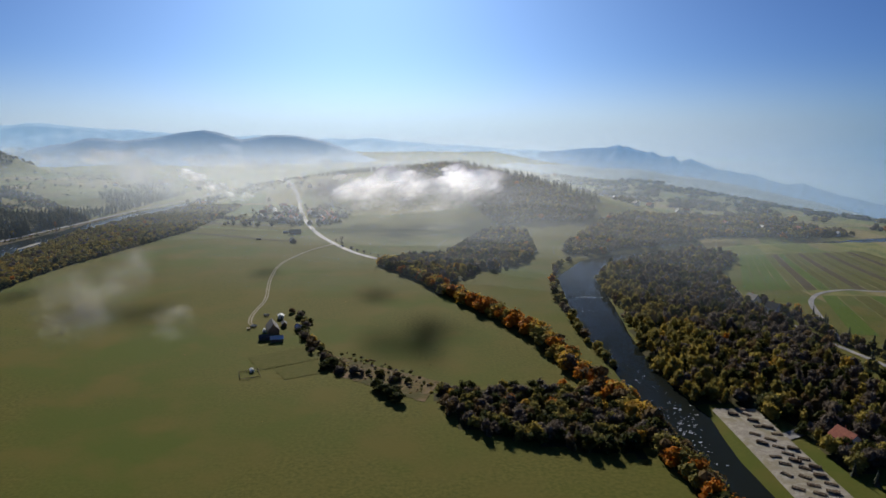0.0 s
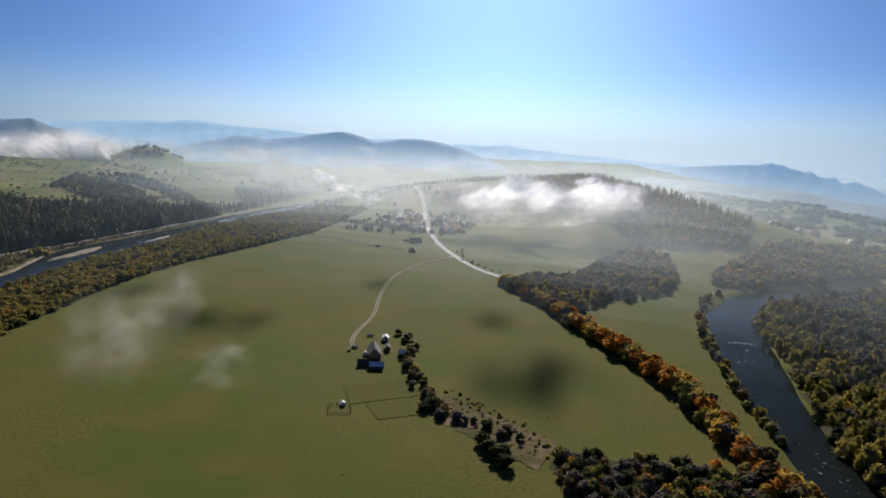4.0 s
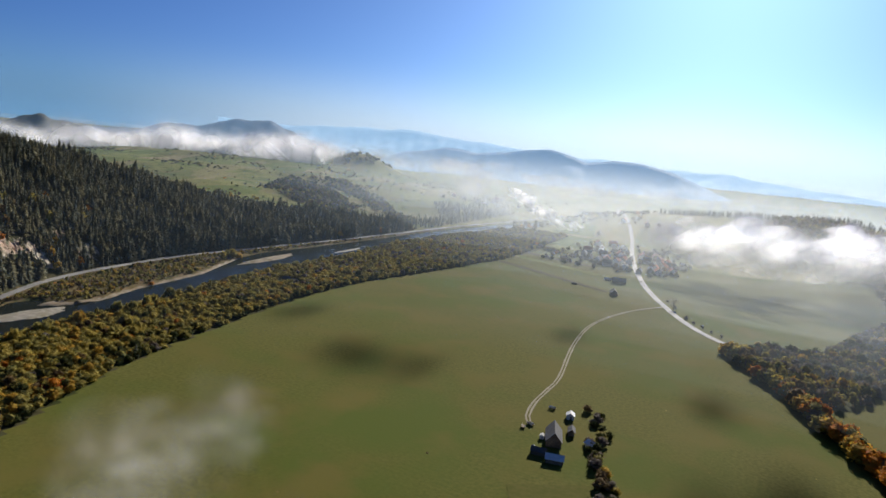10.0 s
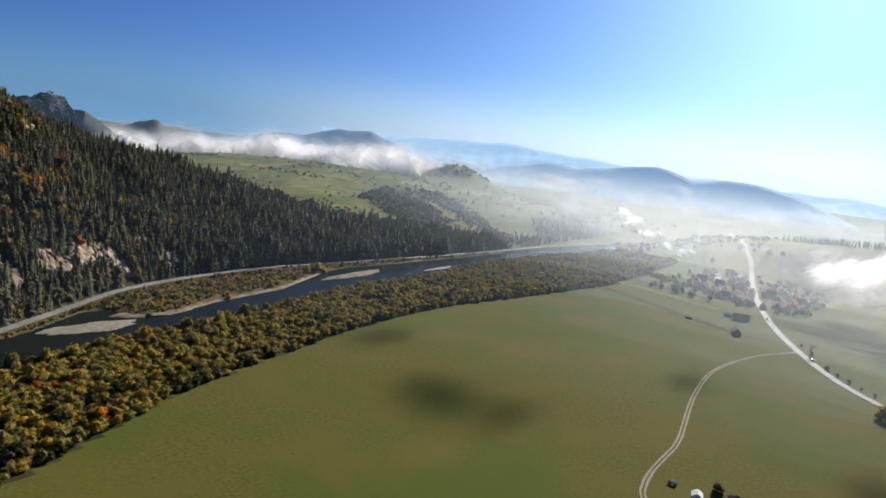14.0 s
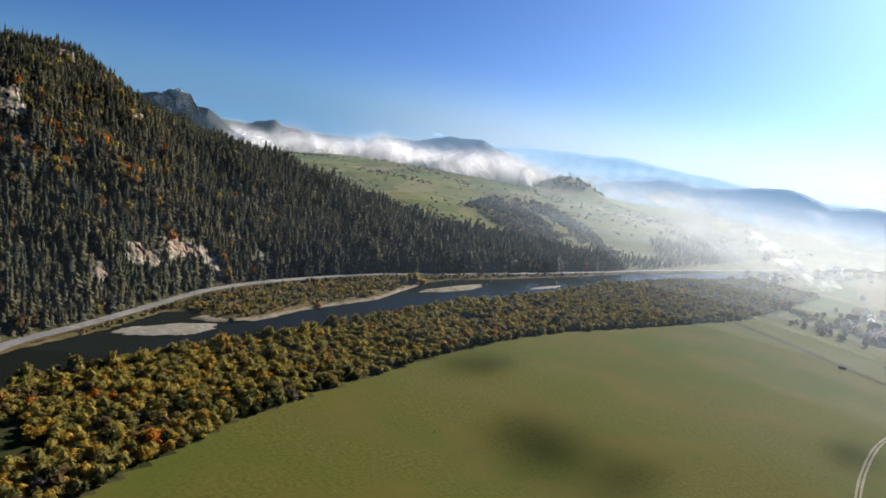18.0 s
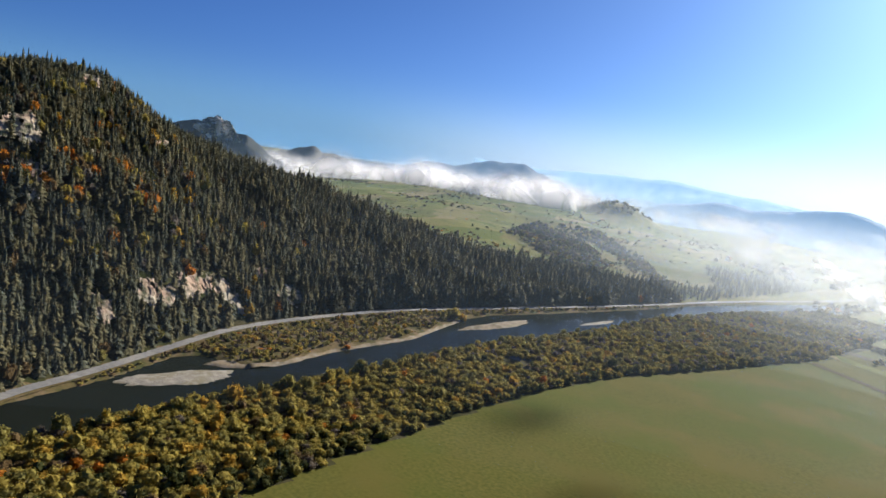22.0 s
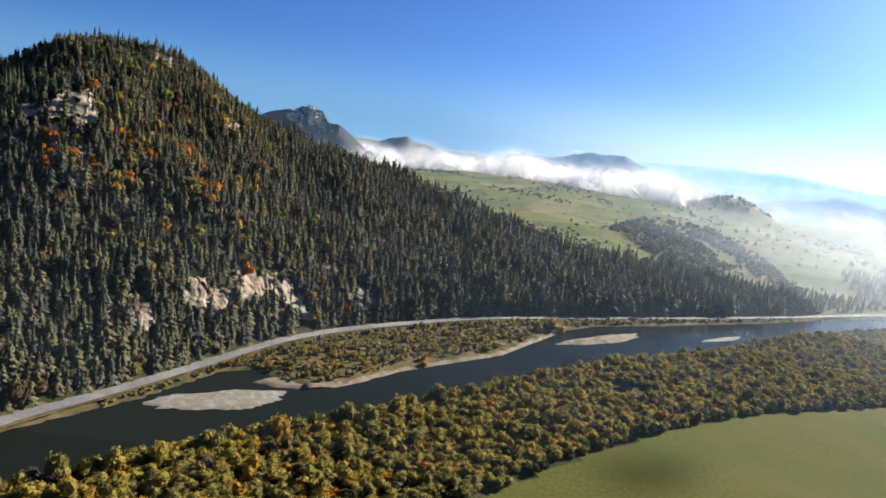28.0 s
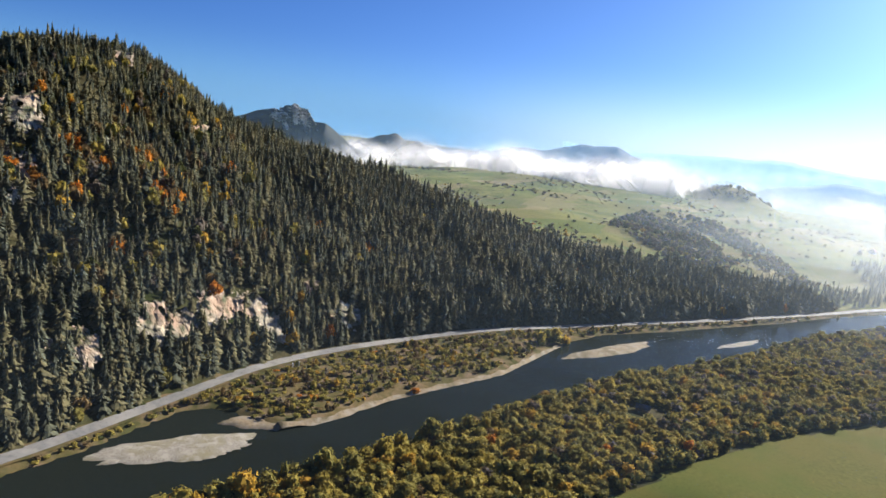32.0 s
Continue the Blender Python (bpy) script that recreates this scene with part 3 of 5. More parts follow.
def far_haze_veil():
    """Added upright sheets whose blue tint paints haze over the far ranges, gone a little above the valley."""
    m = mist_material("far_haze_veil", 0.14, 0.001, 0.0, 0.6, False)
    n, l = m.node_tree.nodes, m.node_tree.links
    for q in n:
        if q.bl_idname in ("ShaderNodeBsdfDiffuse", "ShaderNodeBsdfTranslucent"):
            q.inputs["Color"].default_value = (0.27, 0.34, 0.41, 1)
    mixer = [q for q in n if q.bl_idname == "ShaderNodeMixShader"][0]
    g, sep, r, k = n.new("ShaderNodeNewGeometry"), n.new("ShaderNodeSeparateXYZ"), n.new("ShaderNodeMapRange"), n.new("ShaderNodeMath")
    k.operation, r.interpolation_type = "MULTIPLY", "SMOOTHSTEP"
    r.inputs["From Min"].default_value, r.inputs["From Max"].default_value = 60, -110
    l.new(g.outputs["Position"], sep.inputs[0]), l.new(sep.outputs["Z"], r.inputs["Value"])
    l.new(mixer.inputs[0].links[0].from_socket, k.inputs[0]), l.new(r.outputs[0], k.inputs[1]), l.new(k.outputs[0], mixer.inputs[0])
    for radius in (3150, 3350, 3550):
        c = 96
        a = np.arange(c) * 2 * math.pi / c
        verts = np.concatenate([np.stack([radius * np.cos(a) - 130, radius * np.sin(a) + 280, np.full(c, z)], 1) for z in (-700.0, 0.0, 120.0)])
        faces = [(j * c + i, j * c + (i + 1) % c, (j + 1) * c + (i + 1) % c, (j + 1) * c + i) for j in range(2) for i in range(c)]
        tagged(new("haze_layer", built("haze", verts, faces, [m], smooth=True)), "upright blue sheets painted as haze before the far mountains", "haze", kind="stuff")


def tinted_veil(radius, mat):
    """An added upright veil that paints the faint blue of clear morning air in front of the far hills."""
    c = 96
    a = np.arange(c) * 2 * math.pi / c
    verts = np.concatenate([np.stack([radius * np.cos(a) - 130, radius * np.sin(a) + 280, np.full(c, z)], 1) for z in (-600.0, 0.0, 420.0)])
    faces = [(j * c + i, j * c + (i + 1) % c, (j + 1) * c + (i + 1) % c, (j + 1) * c + i) for j in range(2) for i in range(c)]
    tagged(new("haze_layer", built("haze", verts, faces, [mat], smooth=True)), "faint blue veil painted as air before the far hills", "haze", kind="stuff")


def tinted_veil_material():
    # The blue of distance is put into the veil's own colour.
    m = mist_material("tinted_veil", 0.045, 0.0008, -0.3, 0.5, False)
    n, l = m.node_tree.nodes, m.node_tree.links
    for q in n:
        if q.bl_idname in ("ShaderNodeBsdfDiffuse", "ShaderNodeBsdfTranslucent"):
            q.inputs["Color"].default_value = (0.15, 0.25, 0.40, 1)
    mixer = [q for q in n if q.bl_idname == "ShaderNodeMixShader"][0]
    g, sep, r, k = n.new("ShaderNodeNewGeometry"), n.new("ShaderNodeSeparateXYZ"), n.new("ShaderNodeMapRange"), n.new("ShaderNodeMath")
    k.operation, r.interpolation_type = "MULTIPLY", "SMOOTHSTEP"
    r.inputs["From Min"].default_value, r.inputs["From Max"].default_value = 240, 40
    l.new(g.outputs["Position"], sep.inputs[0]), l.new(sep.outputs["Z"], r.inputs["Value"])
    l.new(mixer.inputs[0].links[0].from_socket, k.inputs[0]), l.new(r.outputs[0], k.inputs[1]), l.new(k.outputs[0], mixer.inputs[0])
    return m


far_haze_veil()
TINTED_VEIL = tinted_veil_material()
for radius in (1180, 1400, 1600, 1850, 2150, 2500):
    tinted_veil(radius, TINTED_VEIL)


# ---- trees ----
def ico(level=1):
    bm = bmesh.new()
    bmesh.ops.create_icosphere(bm, subdivisions=level, radius=1)
    v, f = np.array([p.co[:] for p in bm.verts]), np.array([[q.index for q in t.verts] for t in bm.faces])
    bm.free()
    return v, f


def spruce_form(g, tiers=12, boughs=8, fat=0.19, round_top=0.85):
    """A conifer of height 1: separate drooping boughs in tiers round a slim dark core, narrower towards the tip."""
    verts, faces = [(0, 0, 1.0)], []
    for s in range(5):
        verts.append((math.cos(s * 1.257) * fat * 0.45, math.sin(s * 1.257) * fat * 0.45, 0.06))
    faces += [(0, 1 + s, 1 + (s + 1) % 5) for s in range(5)]
    for k in range(tiers):
        q = k / (tiers - 1)
        z, r = 0.10 + 0.84 * q, fat * (1 - q) ** round_top + 0.018
        for s in range(max(4, int(boughs * (1 - 0.45 * q)))):
            a, w, out = g.rand() * 6.28, 0.20 + 0.12 * g.rand(), r * (0.65 + 0.6 * g.rand())
            h = z + (g.rand() - 0.5) * 0.09 + 0.03
            c, d = math.cos(a), math.sin(a)
            b = len(verts)
            m, wide = out * 0.62, out * w + 0.008
            verts += [(0, 0, h + 0.055), (c * m - d * wide, d * m + c * wide, h - 0.55 * m), (c * out, d * out, h - 0.55 * out), (c * m + d * wide, d * m - c * wide, h - 0.55 * m)]
            faces += [(b, b + 1, b + 2), (b, b + 2, b + 3)]
    return np.array(verts), np.array(faces)


def crown_form(g, lobes=6, tufts=70, tall=1.0, size=0.16, core=1):
    """A broad crown of height 1 over a short clear stem: ragged lobes with loose tufts of leaves."""
    v0, f0 = ico(core)
    verts, faces, n = [], [], 0
    mid = []
    for k in range(lobes):
        a, h = g.rand() * 6.28, g.rand()
        r = 0.24 * (1 - 0.55 * h)
        c = np.array([math.cos(a) * r, math.sin(a) * r, 0.30 + 0.50 * h])
        s = (0.15 + 0.10 * g.rand()) * np.array([1, 1, tall])
        mid.append((c, s))
        q = v0 * (1 + (g.rand(len(v0), 1) - 0.5) * 0.5) * s + c
        verts.append(q), faces.append(f0 + n)
        n += len(q)
    for k in range(tufts):
        c, s = mid[g.randint(lobes)]
        d = g.randn(3)
        d[2] = abs(d[2]) * 1.2 - 0.35
        d /= np.linalg.norm(d)
        at = c + d * s * (0.9 + 0.55 * g.rand())
        u = np.cross(d, g.randn(3))
        u /= np.linalg.norm(u)
        w = np.cross(d, u)
        z = size * (0.5 + 0.7 * g.rand())
        q = np.array([at - u * z * 0.6 - d * z * 0.2, at + u * z * 0.5 - w * z * 0.45, at + d * z * 0.45 + w * z * 0.5])
        verts.append(q), faces.append(np.array([[0, 1, 2]]) + n)
        n += 3
    v = np.concatenate(verts)
    v[:, 2] -= max(0.0, v[:, 2].min())
    return v / np.array([1, 1, v[:, 2].max()]), np.concatenate(faces)


rnd = np.random.RandomState(11)
SPRUCES = [spruce_form(rnd) for _ in range(5)]
PINES = [spruce_form(rnd, 9, 11, 0.23, 0.5) for _ in range(5)]
SPRUCES_FAR = [spruce_form(rnd, 6, 6, 0.20) for _ in range(3)]
CROWNS = [crown_form(rnd, 6, 180, size=0.10) for _ in range(7)]
CROWNS_FAR = [crown_form(rnd, 6, 60, size=0.15, core=1) for _ in range(4)]


def wood(name, forms, places, mats, label, category="forest"):
    """One sheet of many trees: places are rows of x, y, height, width, material."""
    verts, faces, index, n = [], [], [], 0
    zs = height(np.array([p[0] for p in places]), np.array([p[1] for p in places]))
    for (x, y, h, w, m), z in zip(places, zs):
        v, f = forms[rnd.randint(len(forms))]
        a = rnd.rand() * 6.28
        c, s = math.cos(a), math.sin(a)
        q = np.empty_like(v)
        q[:, 0], q[:, 1], q[:, 2] = (v[:, 0] * c - v[:, 1] * s) * w + x, (v[:, 0] * s + v[:, 1] * c) * w + y, v[:, 2] * h + z - 0.3
        verts.append(q), faces.append(f + n), index.append(np.full(len(f), m))
        n += len(v)
    me = built(name, np.concatenate(verts), np.concatenate(faces), mats, np.concatenate(index))
    return tagged(new(name, me), label, category, kind="stuff")


def sown(x0, x1, y0, y1, gap, keep):
    """Jittered places in a rectangle that pass keep(x, y)."""
    xs, ys = np.meshgrid(np.arange(x0, x1, gap), np.arange(y0, y1, gap))
    xs, ys = xs.ravel() + (rnd.rand(xs.size) - 0.5) * gap * 0.95, ys.ravel() + (rnd.rand(xs.size) - 0.5) * gap * 0.95
    ok = keep(xs, ys)
    return np.stack([xs[ok], ys[ok]], 1)


def pick(weights):
    return rnd.choice(len(weights), p=np.array(weights) / sum(weights))


ROCKS = ([(-563, 412), (-566, 419), (-561, 425), (-555, 424), (-546, 417), (-553, 413)],
         [(-587, 448), (-591, 457), (-586, 459), (-576, 459), (-567, 454), (-564, 442), (-572, 441)],
         [(-572, 456), (-585, 462), (-592, 473), (-603, 479), (-607, 492), (-591, 489), (-582, 474), (-571, 461)],
         [(-602, 490), (-610, 503), (-611, 511), (-603, 521), (-590, 524), (-587, 518), (-593, 512), (-598, 500), (-589, 489)],
         [(-632, 549), (-635, 562), (-627, 559), (-618, 547), (-622, 546)], [(-618, 560), (-620, 569), (-618, 584), (-607, 580), (-601, 570), (-608, 557)],
         [(-559, 402), (-558, 406), (-548, 408), (-546, 403)],
         [(-723, 385), (-730, 394), (-741, 412), (-730, 416), (-714, 414), (-703, 403), (-712, 398), (-709, 386)], [(-729, 370), (-725, 380), (-713, 381), (-715, 370)],
         [(-699, 403), (-671, 408), (-661, 406), (-645, 402), (-636, 399), (-634, 393), (-644, 395), (-663, 398)],
         [(-774, 516), (-785, 530), (-770, 524), (-767, 516)], [(-714, 446), (-714, 453), (-703, 449)], [(-867, 476), (-874, 493), (-845, 486), (-849, 475)])


def clear_of_cliffs(x, y):
    ok, stray = np.ones(np.shape(x), bool), rnd.rand(*np.shape(x)) < 0.16
    for poly in ROCKS:
        for back in (0, 3, 6):
            ok &= ~inside_of(poly, x - back, y + 0.3 * back)
    return ok | stray


# spruce forest on the west hill
spots = sown(-1010, -480, 150, 1090, 5.2, lambda x, y: (x < road_x(y) - 7) & (x > np.interp(y, (700, 780, 803, 834, 864, 915, 942, 977, 1020, 1090), (-1000, -905, -862, -835, -790, -748, -728, -706, -660, -610))) & (x > road_x(y) - 430) & clear_of_cliffs(x, y))
more = sown(-640, -420, 150, 1000, 4.4, lambda x, y: (x < road_x(y) - 6.5) & (x > road_x(y) - 34) & clear_of_cliffs(x, y))
spots = np.concatenate([spots, more])
rows_n, rows_p, rows_a = [], [], []
for x, y in spots:
    z = float(height(x, y))
    autumn = (bump_at(x, y, -672, 430, 40, 55, 0.55) + bump_at(x, y, -770, 500, 50, 50, 0.22)) * float(step(waves(x, y, 42, 71) * 0.9 + 0.55)) + 0.008 + 0.07 * float(step(waves(x, y, 90, 17)))
    h = (7.5 + 6.5 * rnd.rand() + 6 * rnd.rand() ** 3) * (1 + 0.15 * float(waves(x, y, 60, 41))) * (1 - 0.2 * float(step((z - 90) / 50))) * (1 + 0.3 * float(step((y - 560) / 120)))
    if rnd.rand() < autumn:
        rows_a.append((x, y, 7 + 4 * rnd.rand(), 8 + 3.5 * rnd.rand(), pick((2.5, 2, 1.2, 2.2, 4.5, 1.5, 1))))
    elif rnd.rand() < 0.22 + 0.3 * (z < 45) + 0.2 * (y > 620) + 0.35 * float(step(waves(x, y, 110, 23))):
        rows_p.append((x, y, h * 0.85, h * (1.0 + 0.4 * rnd.rand()), 1 if rnd.rand() < 0.75 else 0))
    else:
        rows_n.append((x, y, h, h * (1.0 + 0.35 * rnd.rand()) * (1 + 0.25 * (y > 580)), 0 if rnd.rand() < 0.7 else 1))
wood("spruce_forest", SPRUCES, rows_n, SPRUCE, "dense dark green spruce and pine forest on a steep hillside")
wood("pine_forest", PINES, rows_p, SPRUCE, "olive green pines among the spruces on the slope")
wood("autumn_trees_on_hill", CROWNS_FAR, rows_a, LEAF, "orange and yellow autumn trees among the spruces")

# riverside belt west
def belt(x, y):
    e = np.interp(y, [p[1] for p in EDGE] + [1300], [p[0] for p in EDGE] + [-375])
    return (x < e - 1) & (x > np.interp(y, RIVER_Y, RIVER_S) + 4) & (np.hypot((x + 453) / 12, (y - 669) / 14) > 1) & (np.hypot((x + 386) / 24, (y - 318) / 20) > 1)


spots = sown(-520, -240, 150, 1290, 4.6, belt)
rows_b = []
for x, y in spots:
    e = float(np.interp(y, [p[1] for p in EDGE] + [1300], [p[0] for p in EDGE] + [-375]))
    near_edge = math.exp(-abs(x - e) / 12)
    north = step(np.array((y - 500) / 300))
    h = 3.2 + 2.6 * rnd.rand() + 3.5 * rnd.rand() ** 4
    orange = bump_at(x, y, -385, 330, 60, 80, 2)
    rows_b.append((x, y, h, 4.5 + h * 0.5 + 1.5 * rnd.rand(), pick((4 + 2 * north, 6, 0.9 + orange * 0.8, 0.02 + orange * 0.12, 0.5 + orange * 0.3, 0.2 + 1.2 * north, 0.3 + 3.5 * near_edge))))
wood("riverside_willows", CROWNS, rows_b, LEAF, "thicket of yellowing willows and alders along the river", "trees")

# scrub on the far bank, below the road
spots = sown(-600, -500, 380, 1300, 2.7, lambda x, y: (x > road_x(y) + 7) & (x < np.interp(y, RIVER_Y, RIVER_N) - 4) & (rnd.rand(len(x)) < 0.35 + 0.6 * step(waves(x, y, 34, 61) + 0.6)))
spots = np.concatenate([spots, np.array([(road_x(y) + 8 + 3 * rnd.rand(), y) for y in np.arange(395, 1250, 9.0) if rnd.rand() < 0.8])])
wood("bank_shrubs", CROWNS_FAR, [(x, y, 0.8 + 3.6 * rnd.rand() ** 2.5, 2.2 + 3.2 * rnd.rand(), pick((5, 3.5, 0.6, 0.08, 2.2, 1.0, 0.8))) for x, y in spots], LEAF, "low yellowing shrubs on the river bank", "shrubs")

# woods east of the other river, beyond it, and on the middle hill
spots = sown(130, 360, 290, 870, 7.0, lambda x, y: inside_of(E_WOOD, x, y))
wood("river_bend_wood", CROWNS, [(x, y, 5 + 6 * rnd.rand() + 4 * rnd.rand() ** 4, 6 + 6 * rnd.rand(), pick((5, 4, 0.3, 0.02, 0.8, 1.5, 1.0) if x + 12 * rnd.randn() < 185 else (2.5, 1, 0.15, 0.02, 1.6, 6, 2.5))) for x, y in spots], LEAF, "mixed autumn wood inside the river bend")
GARDENS = [(270, 610), (300, 560), (292, 500), (330, 430), (345, 300), (250, 230), (205, 285), (246, 300), (272, 460), (266, 600)]
spots = sown(200, 350, 230, 620, 7.5, lambda x, y: inside_of(GARDENS, x, y) & (along(((299, 775), (276, 690), (265, 618), (271, 523), (275, 479), (285, 426), (300, 340)), x, y)[0] > 6))
wood("garden_trees", CROWNS, [(x, y, 5 + 5 * rnd.rand(), 5 + 5 * rnd.rand(), pick((2.5, 1.2, 0.3, 0.05, 1.5, 5, 3))) for x, y in spots if rnd.rand() < 0.55], LEAF, "bare and olive garden trees beyond the river wood", "trees")
wood("garden_spruces", SPRUCES, [(x + 3, y, 7 + 5 * rnd.rand(), 9 + 4 * rnd.rand(), 0) for x, y in spots if rnd.rand() < 0.3], SPRUCE, "dark spruces between the gardens", "trees")
spots = sown(130, 620, 820, 1160, 9.0, lambda x, y: inside_of(FAR_WOOD, x, y) & (along(EAST, x, y)[0] > 17))
wood("far_river_wood", CROWNS_FAR, [(x, y, 7 + 4 * rnd.rand(), 11 + 4 * rnd.rand(), pick((3, 1, 0.3, 0.1, 3, 4, 3))) for x, y in spots], LEAF, "brown and bare woods along the upper river")
spots = sown(-70, 130, 640, 1040, 7.5, lambda x, y: inside_of(C_WOOD, x, y))
wood("hill_foot_wood", CROWNS, [(x, y, 7 + 4 * rnd.rand(), 9 + 4 * rnd.rand(), pick((2.5, 1.5, 0.8, 0.2, 2.5, 3, 3))) for x, y in spots], LEAF, "mixed autumn wood at the foot of the hill")
spots = sown(-70, 240, 1040, 1450, 9.0, lambda x, y: inside_of(SLOPE_WOOD, x, y))
wood("slope_wood", CROWNS_FAR, [(x, y, 7 + 4 * rnd.rand(), 11 + 4 * rnd.rand(), pick((2, 0.6, 0.1, 0.1, 2, 4, 4))) for x, y in spots], LEAF, "dark leafless wood on the hill slope")
spots = sown(-300, 260, 1150, 1640, 9.0, lambda x, y: (along(HILL_C, x, y)[0] < 30) & (rnd.rand(len(x)) < np.where(x > -30, 0.9, 0.7)))
wood("ridge_spruces", SPRUCES_FAR, [(x, y, 9 + 6 * rnd.rand(), 13 + 4 * rnd.rand(), 0) for x, y in spots], SPRUCE, "dark spruces along the hill ridge")
spots = sown(-75, 10, 350, 450, 4.0, lambda x, y: inside_of([(-80, 447), (-64, 448), (-24, 418), (0, 392), (-9, 360), (-35, 386), (-66, 405)], x, y) & (rnd.rand(len(x)) < 0.6))
wood("rough_scrub", CROWNS_FAR, [(x, y, 0.7 + 1.2 * rnd.rand() ** 2, 2 + 2 * rnd.rand(), pick((3, 0.6, 0, 0, 3, 1.5, 2))) for x, y in spots], LEAF, "low rough scrub between the meadows", "shrubs")
# lines of wood over the hazy fields to the south-east
spots = sown(330, 1700, 1060, 2500, 21, lambda x, y: (waves(x + 0.5 * y, y * 1.6, 330, 83) + 0.35 * waves(x, y, 90, 84) > 0.52))
wood("far_field_woods", CROWNS_FAR, [(x, y, 9 + 5 * rnd.rand(), 22 + 8 * rnd.rand(), pick((2, 0.5, 0.1, 0.05, 2, 4, 4))) for x, y in spots], LEAF, "dark lines of wood between hazy far fields")
# dark grove by the meadow
spots = sown(-10, 115, 295, 390, 6.0, lambda x, y: inside_of(GROVE, x, y))
wood("dark_grove", CROWNS, [(x, y, 6 + 3 * rnd.rand(), 8 + 3 * rnd.rand(), pick((2, 1, 0.6, 0.2, 1.5, 3, 5))) for x, y in spots], LEAF, "shady grove of dark trees at the meadow edge")
# plateau scrub and woods to the north-west
def scrubby(x, y):
    return (rnd.rand(len(x)) < 0.55 * step((waves(x, y, 220, 21) - 0.1) * 1.5) + 0.06) & (x < road_x(y) - 12)


spots = sown(-1500, -560, 960, 1900, 12, scrubby)
wood("plateau_scrub", CROWNS_FAR, [(x, y, 2 + 4 * rnd.rand() ** 2, 4 + 5 * rnd.rand(), pick((2, 0.5, 0.2, 0.1, 3, 4, 3))) for x, y in spots], LEAF, "scattered bushes and copses over sloping pastures", "shrubs")
PLATEAU_WOODS = ([(-915, 1140), (-1004, 1319), (-930, 1310), (-862, 1269), (-724, 1167), (-672, 1034), (-806, 1099)], [(-983, 1352), (-932, 1409), (-751, 1302), (-615, 1157), (-657, 1157), (-837, 1291)])
spots = sown(-1040, -600, 970, 1420, 7.5, lambda x, y: functools.reduce(lambda a, b: a | b, [inside_of(p, x, y) for p in PLATEAU_WOODS]) & (rnd.rand(len(x)) < 0.35 + 0.6 * step(waves(x, y, 90, 31) + 0.5)))
spots = np.concatenate([spots, sown(-1260, -1030, 1640, 1900, 9, lambda x, y: (np.hypot((x + 1138) / 75, (y - 1780) / 100) < 1) & (rnd.rand(len(x)) < 0.3))])
wood("plateau_copses", CROWNS_FAR, [(x, y, 5 + 4 * rnd.rand(), 8 + 3 * rnd.rand(), pick((3, 0.3, 0.1, 0.05, 2, 5, 2.5) if y > 1600 else (2, 0.4, 0.1, 0.05, 2, 4, 4))) for x, y in spots], LEAF, "dark copses in the folds of the pastures")
spots = sown(-780, -560, 930, 1500, 9, lambda x, y: (x < road_x(y) - 12) & (x > road_x(y) - 120 + 60 * np.sin(y / 60)))
wood("road_side_wood", SPRUCES_FAR, [(x, y, 8 + 5 * rnd.rand(), 13 + 4 * rnd.rand(), pick((2, 1))) for x, y in spots], SPRUCE, "dark conifers below the pastures")


# ---- mist ----
def mist(name, puffs, mat, label, seed, per=9, fine=1.0, face=(-0.19, -0.42, 0.89), stray=0.17):
    """A cloud of broad soft drifts lying at all angles, each fading out towards its rim."""
    g = np.random.RandomState(seed)
    verts = []
    for c, s in puffs(g):
        d = g.randn(per, 3)
        d *= (g.rand(per, 1) ** 0.6) / np.linalg.norm(d, axis=1, keepdims=True)
        at = np.array(c) + d * np.array(s) * np.array([1, 1, 0.7])
        up = np.array(face) + g.randn(per, 3) * stray         # sheets along the sunbeams, so that light runs through
        up /= np.linalg.norm(up, axis=1, keepdims=True)
        a = np.cross(up, g.randn(per, 3))
        a /= np.linalg.norm(a, axis=1, keepdims=True)
        b = np.cross(up, a)
        z = (s[0] * s[0] * s[2]) ** (1 / 3) * (0.5 + 0.5 * g.rand(per, 1)) * fine
        a, b = a * z, b * z
        verts.append(np.stack([at - a - b, at + a - b, at + a + b, at - a + b], 1).reshape(-1, 3))
    v = np.concatenate(verts)
    me = built(name, v, np.arange(len(v)).reshape(-1, 4), [mat])
    uv = me.uv_layers.new(name="UVMap")
    uv.data.foreach_set("uv", np.tile(np.array([-1, -1, 1, -1, 1, 1, -1, 1], float), len(v) // 4))
    return tagged(new(name, me), label, "fog", kind="stuff")


def bank(a, b, count, size, flat, spread):
    def puffs(g):
        for k in range(count):
            t = (k + 0.5) / count
            q = (0.75 + 0.5 * g.rand()) * size
            yield (a[0] + (b[0] - a[0]) * t + g.randn() * spread, a[1] + (b[1] - a[1]) * t + g.randn() * spread, a[2] + (b[2] - a[2]) * t + g.randn() * size * flat * 0.25), (q, q, q * flat)
    return puffs


mist("valley_cloud", bank((-150, 1095, 46), (75, 1130, 54), 13, 38, 0.75, 13), MIST, "bright white cloud of mist low over the meadow", 3, 24)
mist("cloud_veil", bank((-215, 1110, 40), (90, 1180, 26), 7, 56, 0.5, 20), VEIL, "thin veil of mist around the white cloud", 13, 14)


